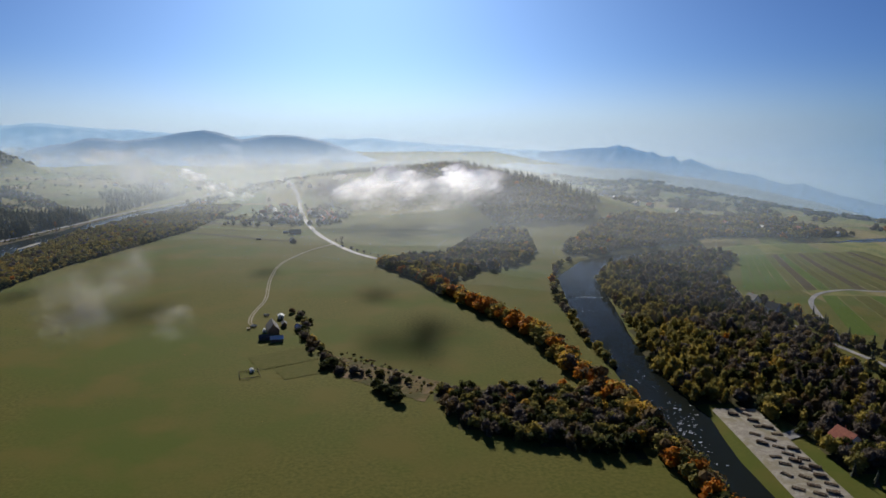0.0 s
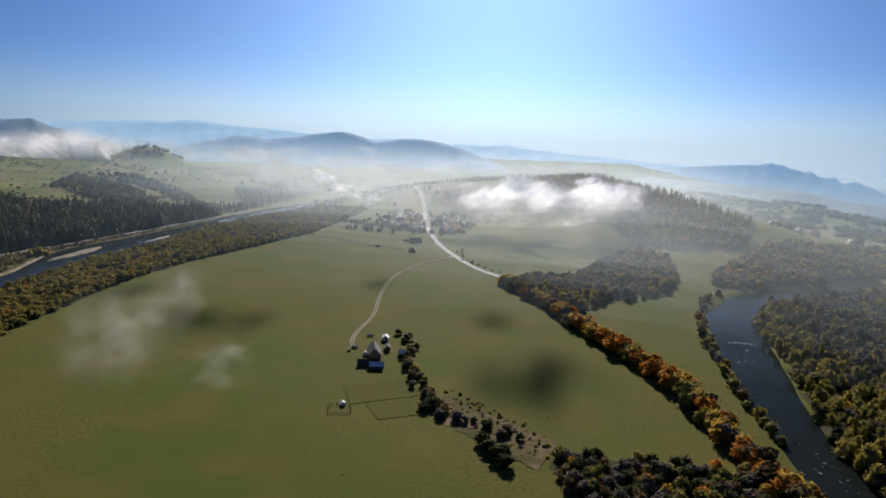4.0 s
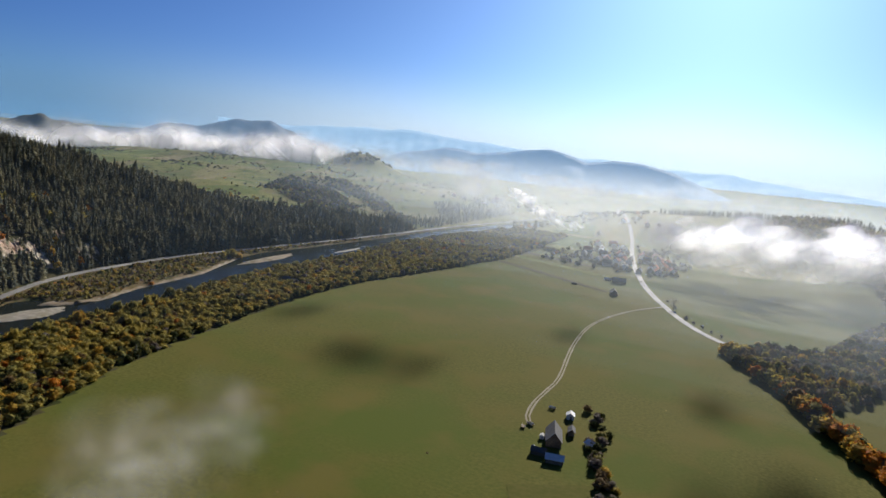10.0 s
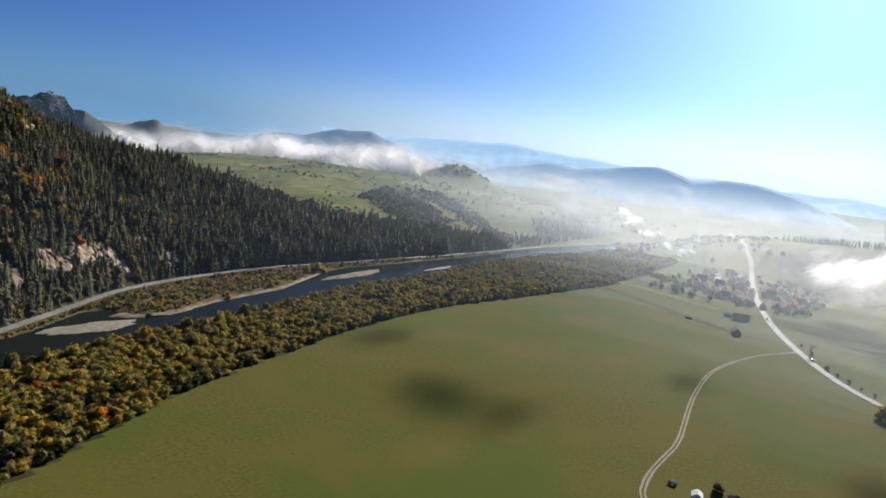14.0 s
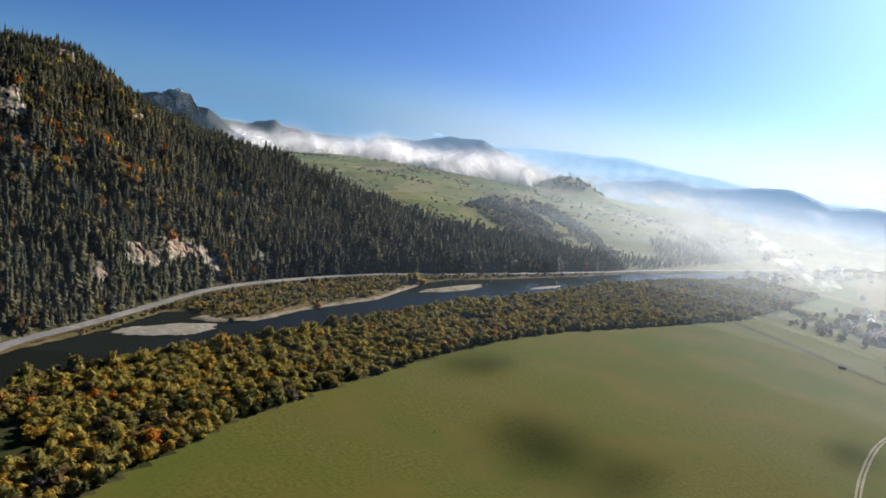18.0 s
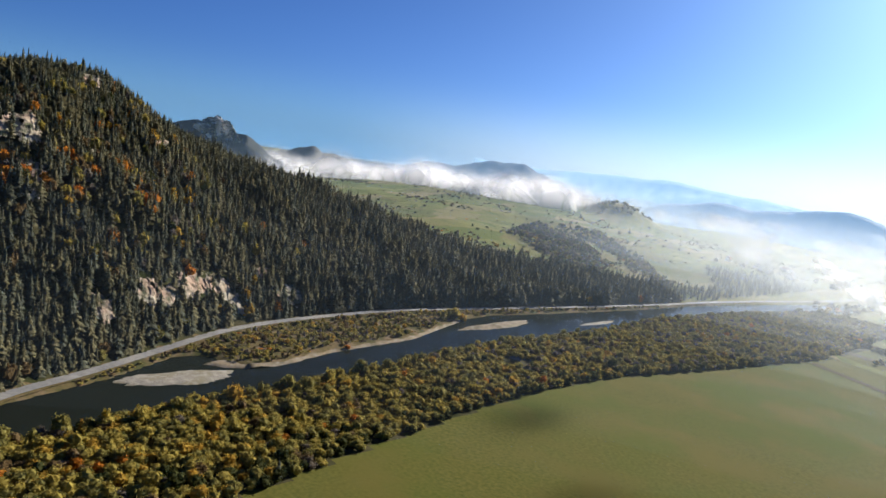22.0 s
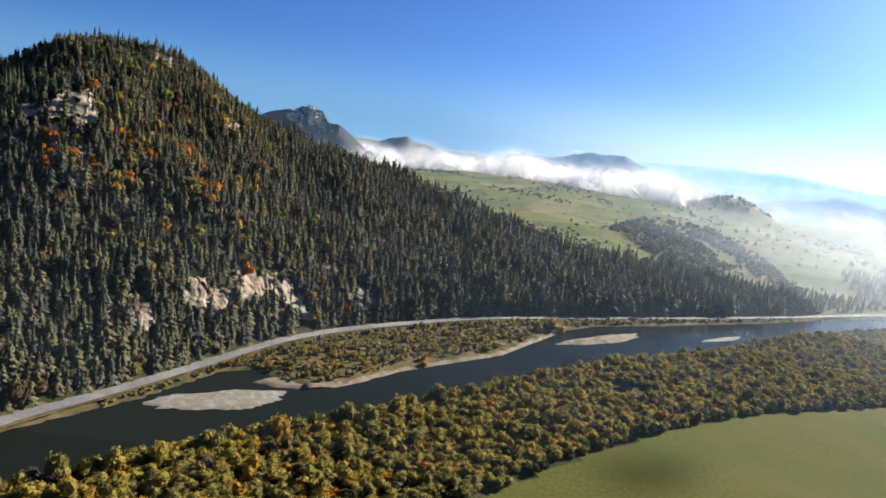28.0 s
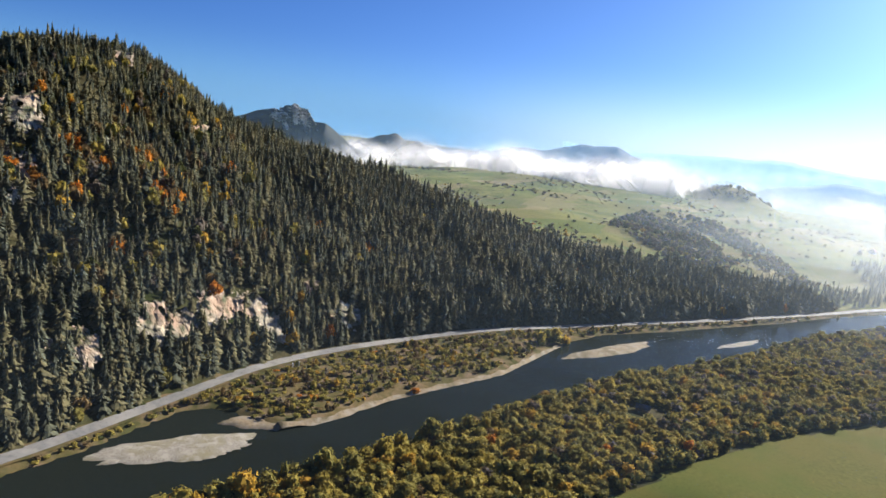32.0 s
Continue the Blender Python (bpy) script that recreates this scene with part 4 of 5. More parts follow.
def fog_line(path, count, wide, spread):
    """Drifts along a line of x, y, top and height."""
    p = np.array(path, float)
    run = np.r_[0, np.cumsum(np.hypot(*np.diff(p[:, :2], axis=0).T))]

    def puffs(g):
        for k in range(count):
            x, y, top, tall = (np.interp(run[-1] * (k + g.rand()) / count, run, p[:, j]) for j in range(4))
            q = wide * (0.7 + 0.6 * g.rand())
            up = top - tall * (0.36 + 0.75 * g.rand()) + 4 * g.randn()
            yield (x + g.randn() * spread, y + g.randn() * spread, up), (q, q, tall * 0.34)
    return puffs


mist("fog_bank", fog_line(((-2209, 853, 18, 74), (-1962, 1065, 34, 80), (-1807, 1200, 48, 84), (-1667, 1320, 64, 86), (-1482, 1481, 87, 88), (-1330, 1612, 90, 76), (-1180, 1735, 80, 56)), 70, 84, 26), BANK, "long soft white fog bank behind the plateau", 4, 22, 1.5, face=(0.91, -0.07, 0.40), stray=0.38)
mist("fog_over_valley", fog_line(((-1420, 1960, 86, 40), (-1206, 2111, 92, 44), (-1000, 2280, 80, 48), (-820, 2380, 60, 46), (-500, 2450, 44, 40), (-150, 2500, 30, 34)), 44, 84, 60), FAR_FOG, "white sunlit fog lying in the far valley", 30, 14, face=(0.45, -0.32, 0.84))
mist("village_smoke", bank((-580, 1440, 16), (-790, 1750, 52), 8, 34, 0.8, 14), VEIL, "drifting white mist over the river village", 6, 18, face=(0.45, -0.32, 0.84))
mist("river_steam", bank((-393, 1350, 12), (-503, 1314, 62), 7, 18, 1.0, 5), MIST, "white steam rising from the river", 16, 12, face=(0.45, -0.32, 0.84))


# ---- added curtains that paint haze over the valley ----
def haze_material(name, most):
    """Thin haze with its sunlight put into the colour: bluish over the slopes, whiter and thicker down the middle of
    the valley, thinning upwards.
    """
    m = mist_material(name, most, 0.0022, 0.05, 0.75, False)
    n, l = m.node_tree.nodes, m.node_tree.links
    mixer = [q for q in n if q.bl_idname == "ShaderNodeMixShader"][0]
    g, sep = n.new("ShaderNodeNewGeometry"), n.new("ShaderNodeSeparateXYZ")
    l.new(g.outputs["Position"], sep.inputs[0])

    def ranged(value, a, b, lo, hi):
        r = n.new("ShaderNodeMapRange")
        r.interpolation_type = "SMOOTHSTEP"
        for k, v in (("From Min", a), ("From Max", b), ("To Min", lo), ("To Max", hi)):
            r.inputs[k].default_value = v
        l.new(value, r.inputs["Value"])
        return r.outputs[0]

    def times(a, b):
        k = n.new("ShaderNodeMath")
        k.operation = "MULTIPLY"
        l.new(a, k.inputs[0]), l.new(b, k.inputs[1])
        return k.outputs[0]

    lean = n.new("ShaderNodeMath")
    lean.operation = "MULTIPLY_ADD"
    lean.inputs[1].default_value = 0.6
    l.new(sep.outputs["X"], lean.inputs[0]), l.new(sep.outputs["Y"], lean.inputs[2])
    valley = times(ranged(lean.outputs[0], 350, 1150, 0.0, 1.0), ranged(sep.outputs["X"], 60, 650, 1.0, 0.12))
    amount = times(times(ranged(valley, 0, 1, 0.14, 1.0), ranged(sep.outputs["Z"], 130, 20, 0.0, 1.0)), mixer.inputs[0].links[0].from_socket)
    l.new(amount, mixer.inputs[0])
    # Sunlit white and unlit blue of the haze are painted in by position.
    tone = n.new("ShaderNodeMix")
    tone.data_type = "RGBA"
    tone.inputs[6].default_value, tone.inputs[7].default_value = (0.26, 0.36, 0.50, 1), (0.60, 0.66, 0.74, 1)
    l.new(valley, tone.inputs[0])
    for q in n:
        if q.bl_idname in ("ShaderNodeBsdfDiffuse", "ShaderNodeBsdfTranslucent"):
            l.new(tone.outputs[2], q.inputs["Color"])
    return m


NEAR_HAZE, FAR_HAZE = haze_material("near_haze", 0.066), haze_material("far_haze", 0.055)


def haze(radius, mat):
    """One of many thin added curtains that stand in for hazy air round the meadow."""
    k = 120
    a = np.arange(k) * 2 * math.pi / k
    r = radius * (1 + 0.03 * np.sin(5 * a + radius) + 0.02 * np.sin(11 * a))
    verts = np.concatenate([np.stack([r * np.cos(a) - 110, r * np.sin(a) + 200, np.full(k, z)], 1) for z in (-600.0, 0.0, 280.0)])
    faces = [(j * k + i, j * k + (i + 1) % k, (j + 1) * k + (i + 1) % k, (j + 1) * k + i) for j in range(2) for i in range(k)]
    tagged(new("haze_layer", built("haze", verts, faces, [mat], smooth=True)), "thin upright curtain painted as morning haze over the valley", "haze", kind="stuff")


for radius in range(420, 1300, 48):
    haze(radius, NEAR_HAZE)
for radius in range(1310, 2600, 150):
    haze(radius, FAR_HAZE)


# ---- parts and things ----
def part(name, me, parent, m=None, label=""):
    ob = new(name, me)
    ob.parent = parent
    if m is not None:
        ob.matrix_basis = m
    return tagged(ob, label)


def thing(name, m, label, category, group=""):
    ob = new(name)
    ob.matrix_basis = m
    return tagged(ob, label, category, group)


def on(x, y, turn=0.0, up=0.0):
    return pose(x, y, float(height(x, y)) + up, 0, 0, turn)


@functools.lru_cache(None)
def block(name, sx, sy, sz, mat, bevel=0.03):
    """A box that stands on z = 0, with chamfered edges."""
    bm = bmesh.new()
    bmesh.ops.create_cube(bm, size=1, matrix=Matrix.Translation((0, 0, sz / 2)) @ Matrix.Diagonal((sx, sy, sz, 1)))
    bmesh.ops.bevel(bm, geom=bm.edges[:], offset=min(bevel, sx / 4, sy / 4, sz / 4), segments=1, affect="EDGES")
    me = bpy.data.meshes.new(name)
    bm.to_mesh(me)
    bm.free()
    me.materials.append(bpy.data.materials[mat])
    return me


def prism(name, outline, length, mat):
    """An outline in x and z, drawn out along y."""
    n = len(outline)
    verts = [(x, -length / 2, z) for x, z in outline] + [(x, length / 2, z) for x, z in outline]
    faces = [tuple(range(n))[::-1], tuple(range(n, 2 * n))] + [(k, (k + 1) % n, (k + 1) % n + n, k + n) for k in range(n)]
    me = built(name, verts, [], [bpy.data.materials[mat]])
    me.clear_geometry()
    me.from_pydata(verts, [], [f[::-1] for f in faces])
    return me


def house(w, l, h, rise, wall, roof, windows=True, chimney=True, over=0.5):
    """A gabled house: walls, two roof sides, chimney, door, windows with frames and panes."""
    e = new("house")
    part("wall", prism("wall", ((-w / 2, 0), (w / 2, 0), (w / 2, h), (0, h + rise), (-w / 2, h)), l, wall), e)
    t = 0.25
    for s in (-1, 1):
        a, b = (0, h + rise + t), (s * (w / 2 + over), h - over * rise / (w / 2) + t)
        o = ((a[0], a[1]), (b[0], b[1]), (b[0], b[1] - t), (0, a[1] - t))
        part("roof", prism("roof", o if s > 0 else o[::-1], l + 2 * over, roof), e)
    if chimney:
        part("chimney", block("chimney", 0.6, 0.6, 1.6, "red_tile_roof"), e, pose(w * 0.15, l * 0.2, h + rise - 0.6))
    if windows:
        for y in (-l * 0.3, 0, l * 0.3):
            for s in (-1, 1):
                q = part("window", block("window_frame", 0.12, 1.3, 1.4, "white_plaster", 0.02), e, pose(s * (w / 2 + 0.01), y, h * 0.35))
                part("pane", block("pane", 0.06, 1.05, 1.15, "window_glass", 0.01), q, pose(s * 0.05, 0, 0.12))
    part("door", block("door", 1.1, 0.12, 2.05, "weathered_boards", 0.02), e, pose(w * 0.1, -l / 2 - 0.03, 0))
    return e


def tree_meshes(g, kind):
    """Trunk with limbs, and crown, of unit height, for one shape of tree."""
    bm = bmesh.new()
    def limb(a, b, r0, r1, sides=6):
        d = (b - a)
        q = d.to_track_quat("Z", "Y").to_matrix().to_4x4()
        bmesh.ops.create_cone(bm, segments=sides, radius1=r0, radius2=r1, depth=d.length, cap_ends=False, matrix=Matrix.Translation((a + b) / 2) @ q)
    if kind == "spruce":
        limb(Vector((0, 0, -0.03)), Vector((0, 0, 0.9)), 0.022, 0.004)
        v, f = spruce_form(g, 12, 12)
    else:
        top = Vector((0.02 * g.randn(), 0.02 * g.randn(), 0.42))
        limb(Vector((0, 0, -0.03)), top, 0.035, 0.02)
        for k in range(6):
            a = k * 1.05 + g.rand()
            b = top + Vector((math.cos(a) * 0.2, math.sin(a) * 0.2, 0.18 + 0.2 * g.rand()))
            limb(top - Vector((0, 0, 0.16 * g.rand())), b, 0.014, 0.004, 4)
            if kind == "bare":
                for j in range(3):
                    limb(b.lerp(top, 0.4 * j / 3), b + Vector((g.randn() * 0.07, g.randn() * 0.07, 0.05 + 0.16 * g.rand())), 0.005, 0.002, 3)
        if kind == "poplar":
            v, f = crown_form(g, 9, 130, 1.3, 0.10)
            v = v * np.array([0.55, 0.55, 1])
        elif kind == "bare":
            v, f = crown_form(g, 5, 60, 1.0, 0.06, 1)
            keep = len(f) - 60
            f = f[keep:]
            u = np.unique(f)
            v, f = v[u], np.searchsorted(u, f)
        else:
            v, f = crown_form(g, 10, 170, 1.0, 0.115, 1)
    trunk = bpy.data.meshes.new("trunk")
    bm.to_mesh(trunk)
    bm.free()
    trunk.materials.append(BARK)
    return trunk, v, f


tg = np.random.RandomState(5)
TREES = {}
for kind, leafs in (("broad", range(8)), ("poplar", (0, 1, 2)), ("spruce", (0, 1)), ("bare", (5,))):
    for k in leafs:
        for variant in range(2 if kind in ("broad",) else 1):
            trunk, v, f = tree_meshes(tg, kind)
            TREES[kind, k, variant] = (trunk, built("crown", v, f, [SPRUCE[k] if kind == "spruce" else LEAF[k]]))
WORDS = ("olive green", "yellowing", "golden yellow", "bright orange", "rusty brown", "bare grey", "dark green", "deep red")


def tree(kind, leaf, x, y, h, w, where, group):
    key = (kind, leaf, rnd.randint(2) if kind == "broad" else 0)
    trunk, crown = TREES[key]
    name = {"broad": "tree", "poplar": "poplar_tree", "spruce": "spruce_tree", "bare": "bare_tree"}[kind]
    word = "dark green spruce" if kind == "spruce" else WORDS[leaf] + " autumn tree"
    e = thing(name, on(x, y, rnd.rand() * 360) @ Matrix.Diagonal((w, w, h, 1)), f"{word} {where}", "tree", group)
    part("trunk", trunk, e)
    part("crown", crown, e)
    return e


def spaced(points, gap):
    """Places along a polyline."""
    for (ax, ay), (bx, by) in zip(points, points[1:]):
        n = max(1, int(math.hypot(bx - ax, by - ay) / gap))
        for k in range(n):
            yield ax + (bx - ax) * k / n, ay + (by - ay) * k / n, k / n


# hedgerow of autumn trees between meadow and river
HEDGE = ((-62, 745), (-36, 700), (-7, 648), (31, 562), (67, 490), (83, 415), (98, 367), (106, 318), (110, 280), (112, 240))
for x, y, s in spaced(HEDGE, 9.0):
    fire = math.exp(-((y - 570) / 70) ** 2) + 0.6 * math.exp(-((y - 395) / 40) ** 2)
    for side in (-1.4, 0, 1.4):
        leaf = pick((2, 2, 2 + 4 * fire, 0.8 + 9 * fire, 1.2, 0.3, 0.6))
        h = 7.5 + 5 * rnd.rand()
        tree("broad", leaf, x + side * 2.8 + rnd.randn(), y + rnd.randn() * 3, h, h * (1.15 + 0.4 * rnd.rand()), "in the hedgerow beside the meadow", "hedgerow trees")
# west bank of the east river
for x, y, s in spaced(((108, 430), (101, 500), (100, 560), (103, 620), (108, 690), (120, 735), (150, 790)), 10):
    h = 4.5 + 3 * rnd.rand()
    tree("broad", pick((3, 2, 0.5, 0.2, 2, 1, 1)), x + rnd.randn() * 2, y + rnd.randn() * 2, h, h * 1.3, "on the grassy river bank", "river bank trees")
# hedge beside the farm
for x, y, s in spaced(((-118, 546), (-110, 525), (-103, 499), (-95, 472), (-86, 455), (-74, 428), (-58, 410), (-40, 402), (-20, 392)), 3):
    h = 3 + 2.5 * rnd.rand()
    tree("broad", pick((1, 0.3, 0.05, 0.0, 1, 3, 3)), x + rnd.randn() * 2.6, y + rnd.randn() * 2, h, h * 1.6, "in the hedge beside the farm", "farm hedge")
for x, y in ((-34, 376), (-29, 369), (-24, 362), (-38, 383), (-27, 374), (-70, 423), (-66, 418), (-74, 416)):
    tree("broad", 6, x, y, 5 + 1.5 * rnd.rand(), 11, "in a dark clump on the meadow", "meadow clump")
# along the west river: tall poplars on the bank, one spruce at the field edge, trees by the road
for x, y, s in spaced(((-440, 320), (-452, 380), (-458, 440), (-463, 500), (-470, 560), (-478, 620), (-488, 700), (-492, 780)), 9):
    h = 5 + 5 * rnd.rand() + 3 * rnd.rand() ** 3
    tree("poplar" if rnd.rand() < 0.3 else "broad", pick((3, 3, 0.7)), x + 5 + rnd.randn() * 3, y + rnd.randn() * 4, h, h * (0.8 + 0.4 * rnd.rand()), "on the river bank", "bank trees")
tree("spruce", 0, -375, 437, 9, 12, "at the edge of the field", "")
for dx, dy in ((0, 0), (-3, -6), (-4, 5)):
    tree("broad", 7, -360 + dx, 377 + dy, 4.2 + rnd.rand(), 6, "among the willows at the field edge", "red shrubs")
for dx, dy in ((0, 0), (-4, -5), (-5, 4), (2, 7), (-2, -11)):
    h = 8 + 2 * rnd.rand()
    tree("broad", pick((1, 4, 3)), -561 + dx, 706 + dy, h, h * 1.1, "on the river bank beside the road", "road side trees")
tree("broad", 3, -518, 566, 4, 6, "low on the river bank", "")
tree("bare", 5, -131, 878, 13, 11, "beside the village road", "")
for x, y, h in ((172, 345, 10), (176, 352, 11), (181, 344, 9), (186, 350, 10), (178, 360, 10), (190, 345, 8), (199, 330, 9), (198, 318, 7), (184, 300, 7), (188, 292, 8), (181, 284, 7), (186, 276, 7), (196, 296, 8)):
    tree("broad" if h > 7 else "spruce", pick((3, 2, 1, 0, 2, 2, 2)) if h > 7 else 0, x, y, h, h * 1.2, "beside the raft landing", "landing trees")


# ---- fields in strips ----
def strip(quad, mat, label, lift=0.22):
    (a, b, c, d) = [Vector(p) for p in quad]
    n, m = 24, 6
    verts = []
    for i in range(n + 1):
        for j in range(m + 1):
            p = a.lerp(b, i / n).lerp(d.lerp(c, i / n), j / m)
            e = 0.4 * math.sin(i * 1.9) * (j in (0, m))
            verts.append((p.x + e, p.y + e, float(height(p.x, p.y)) + lift))
    faces = [(i * (m + 1) + j, (i + 1) * (m + 1) + j, (i + 1) * (m + 1) + j + 1, i * (m + 1) + j + 1) for i in range(n) for j in range(m)]
    ob = new("field_strip", built("field_strip", verts, faces, [mat], smooth=True))
    tagged(ob, label, "field", kind="structure")


strip(((-362, 963), (-207, 900), (-205, 908), (-360, 973)), PLOUGH, "narrow brown ploughed strip across the meadow")
strip(((-366, 1020), (-240, 985), (-238, 1000), (-366, 1040)), PASTURE, "pale mown strip in the meadow")
strip(((-370, 1060), (-262, 1040), (-260, 1052), (-372, 1078)), PLOUGH, "brown ploughed strip near the village")
strip(((-385, 1190), (-320, 1180), (-335, 1300), (-410, 1310)), STRIP, "bright green field beside the village")
strip(((-415, 1330), (-340, 1320), (-372, 1450), (-440, 1450)), STRIP, "bright green field before the village pond")
strip(((-128, 437), (-94, 462), (-78, 438), (-114, 412)), FALLOW, "thin olive-brown fallow plot beside the farm")
strip(((-106, 414), (-84, 432), (-70, 412), (-94, 396)), FALLOW, "thin olive fallow plot below the farm")
for k in range(20):
    a, b = k / 20, (k + 0.9) / 20
    p0, p1, q0, q1 = Vector((352, 815)), Vector((520, 850)), Vector((283, 640)), Vector((520, 640))
    kind = STRIP if k < 4 or k == 6 else (GRASS, PLOUGH, GRASS, FALLOW)[k % 4]
    strip((p0.lerp(p1, a), q0.lerp(q1, a), q0.lerp(q1, b), p0.lerp(p1, b)), kind, "long narrow tilled field strip beyond the river wood")
for k in range(6):
    a, b = k / 6, (k + 0.92) / 6
    p0, p1, q0, q1 = Vector((345, 618)), Vector((430, 615)), Vector((305, 500)), Vector((420, 470))
    strip((p0.lerp(p1, a), q0.lerp(q1, a), q0.lerp(q1, b), p0.lerp(p1, b)), (STRIP, GRASS, FALLOW, STRIP, GRASS, PLOUGH)[k], "green field strip inside the road bend")
ribbon(((299, 775), (296, 755), (276, 690), (265, 618), (268, 572), (271, 523), (275, 479), (285, 426), (300, 340)), 2.2, 0.3, "wood_road", [ASPHALT], "narrow pale road through the river wood", "road")
ribbon(((520, 618), (412, 634), (382, 641), (350, 628), (324, 596), (307, 550), (294, 508), (283, 470)), 2.2, 0.34, "bend_road", [ASPHALT], "pale road bending round the green fields", "road")

strip(((-78, 446), (-2, 394), (-10, 362), (-66, 405)), SCRUB, "rough tan grass strip between two meadows", 0.2)

# ---- farm ----
FARM = "farm buildings"


def placed(proto, x, y, turn, label, category, group, up=0.0):
    return tagged(copy_thing(proto, on(x, y, turn, up)), label, category, group)


barn = tagged(house(8.0, 17.0, 3.2, 4.6, "weathered_boards", "grey_sheet_roof", False, False), "large old timber barn with a dark grey roof", "barn", FARM)
barn.name = "barn"
barn.matrix_basis = on(-126, 496, 19)
shed = house(5.5, 8.5, 2.4, 1.6, "weathered_boards", "bright_sheet_roof", False, False)
shed.name = "shed"
tagged(shed, "low farm shed with a bright sheet roof", "shed", FARM).matrix_basis = on(-117.5, 473, 105)
small = house(4.2, 5.0, 2.3, 1.4, "white_plaster", "bright_sheet_roof", False, False)
small.name = "shed"
tagged(small, "small pale shed with a bright roof", "shed", FARM).matrix_basis = on(-128, 531, 15)
hut = house(3.2, 7.0, 2.2, 1.5, "weathered_boards", "grey_sheet_roof", False, False)
hut.name = "shed"
tagged(hut, "narrow timber shed with a grey roof", "shed", FARM).matrix_basis = on(-121, 511, 17)
placed(small, -107, 501, 60, "small white-roofed hut beside the hedge", "shed", FARM)
placed(hut, -127, 476, 100, "dark lean-to shed beside the barn", "shed", FARM)
for x, y, t in ((-132, 495, 10), (-130, 478, 30)):
    placed(small, x, y, t, "tiny farm outbuilding with a pale roof", "shed", FARM).scale = (0.5, 0.5, 0.7)


def wagon(x, y, turn, label):
    e = thing("farm_trailer", on(x, y, turn), label, "trailer", "farm trailers")
    part("bed", block("bed", 1.9, 4.0, 0.25, "weathered_boards"), e, pose(0, 0, 0.8))
    for s in (-1, 1):
        part("side_board", block("side_board", 0.08, 4.0, 0.6, "white_plaster"), e, pose(s * 0.93, 0, 1.05))
        for yy in (-1.3, 1.3):
            bm = bmesh.new()
            bmesh.ops.create_cone(bm, cap_ends=True, segments=14, radius1=0.42, radius2=0.42, depth=0.25, matrix=pose(s * 0.75, yy, 0.42, 0, 90, 0))
            me = bpy.data.meshes.new("wheel")
            bm.to_mesh(me)
            bm.free()
            me.materials.append(BARK)
            part("wheel", me, e)
    part("drawbar", block("drawbar", 0.12, 1.6, 0.12, "weathered_boards"), e, pose(0, 2.7, 0.7))


for x, y, t, w in ((-145, 501, 20, "dark farm trailer parked beside the track"), (-143, 507, 60, "pale farm trailer on the farmyard grass"), (-141, 537, 80, "white-sided trailer on the meadow")):
    wagon(x, y, t, w)


def paddock():
    e = thing("paddock_fence", pose(0, 0, 0), "square paddock fenced with dark timber rails", "fence")
    c = [(-125, 407), (-115, 413), (-110, 400), (-121, 395)]
    post, rail = block("post", 0.18, 0.18, 1.3, "weathered_boards"), block("rail", 1, 0.10, 0.14, "weathered_boards")
    for (ax, ay), (bx, by) in zip(c, c[1:] + c[:1]):
        n = 5
        d, turn = math.hypot(bx - ax, by - ay), math.degrees(math.atan2(by - ay, bx - ax))
        for k in range(n):
            x, y = ax + (bx - ax) * k / n, ay + (by - ay) * k / n
            part("post", post, e, on(x, y))
        for z in (0.45, 0.95):
            part("rail", rail, e, on((ax + bx) / 2, (ay + by) / 2, turn, z) @ Matrix.Diagonal((d, 1, 1, 1)))


paddock()
placed(small, -118, 410, 30, "little white shelter inside the paddock", "shelter", "").scale = (0.55, 0.55, 0.6)

# ---- field barns and village ----
placed(barn, -197, 897, 20, "dark field barn beside the ploughed strip", "barn", "field barns").scale = (0.9, 0.7, 0.8)
placed(barn, -209, 968, 110, "long dark barn at the edge of the village", "barn", "field barns").scale = (0.9, 0.9, 0.8)
placed(shed, -223, 972, 100, "pale-roofed shed near the village", "shed", "field barns").scale = (0.6, 0.9, 0.8)
placed(hut, -455, 669, 118, "small dark hut in a clearing of the willows", "hut", "")
placed(hut, -246, 912, 105, "low hut on the ploughed strip", "shed", "field barns").scale = (0.7, 0.8, 0.5)
HOUSES = []
for w, l, h, r, a, b, word in ((8, 11, 4.5, 4, "white_plaster", "grey_sheet_roof", "white plastered house with a grey roof"), (9, 12, 5, 4, "white_plaster", "red_tile_roof", "white plastered house with a red tiled roof"),
                               (7, 10, 4, 3.5, "weathered_boards", "grey_sheet_roof", "timber house with a dark grey roof"), (8, 12, 4, 3, "white_plaster", "bright_sheet_roof", "white house with a bright sheet roof")):
    e = tagged(house(w, l, h, r, a, b), word, "house", "village houses")
    HOUSES.append(e)
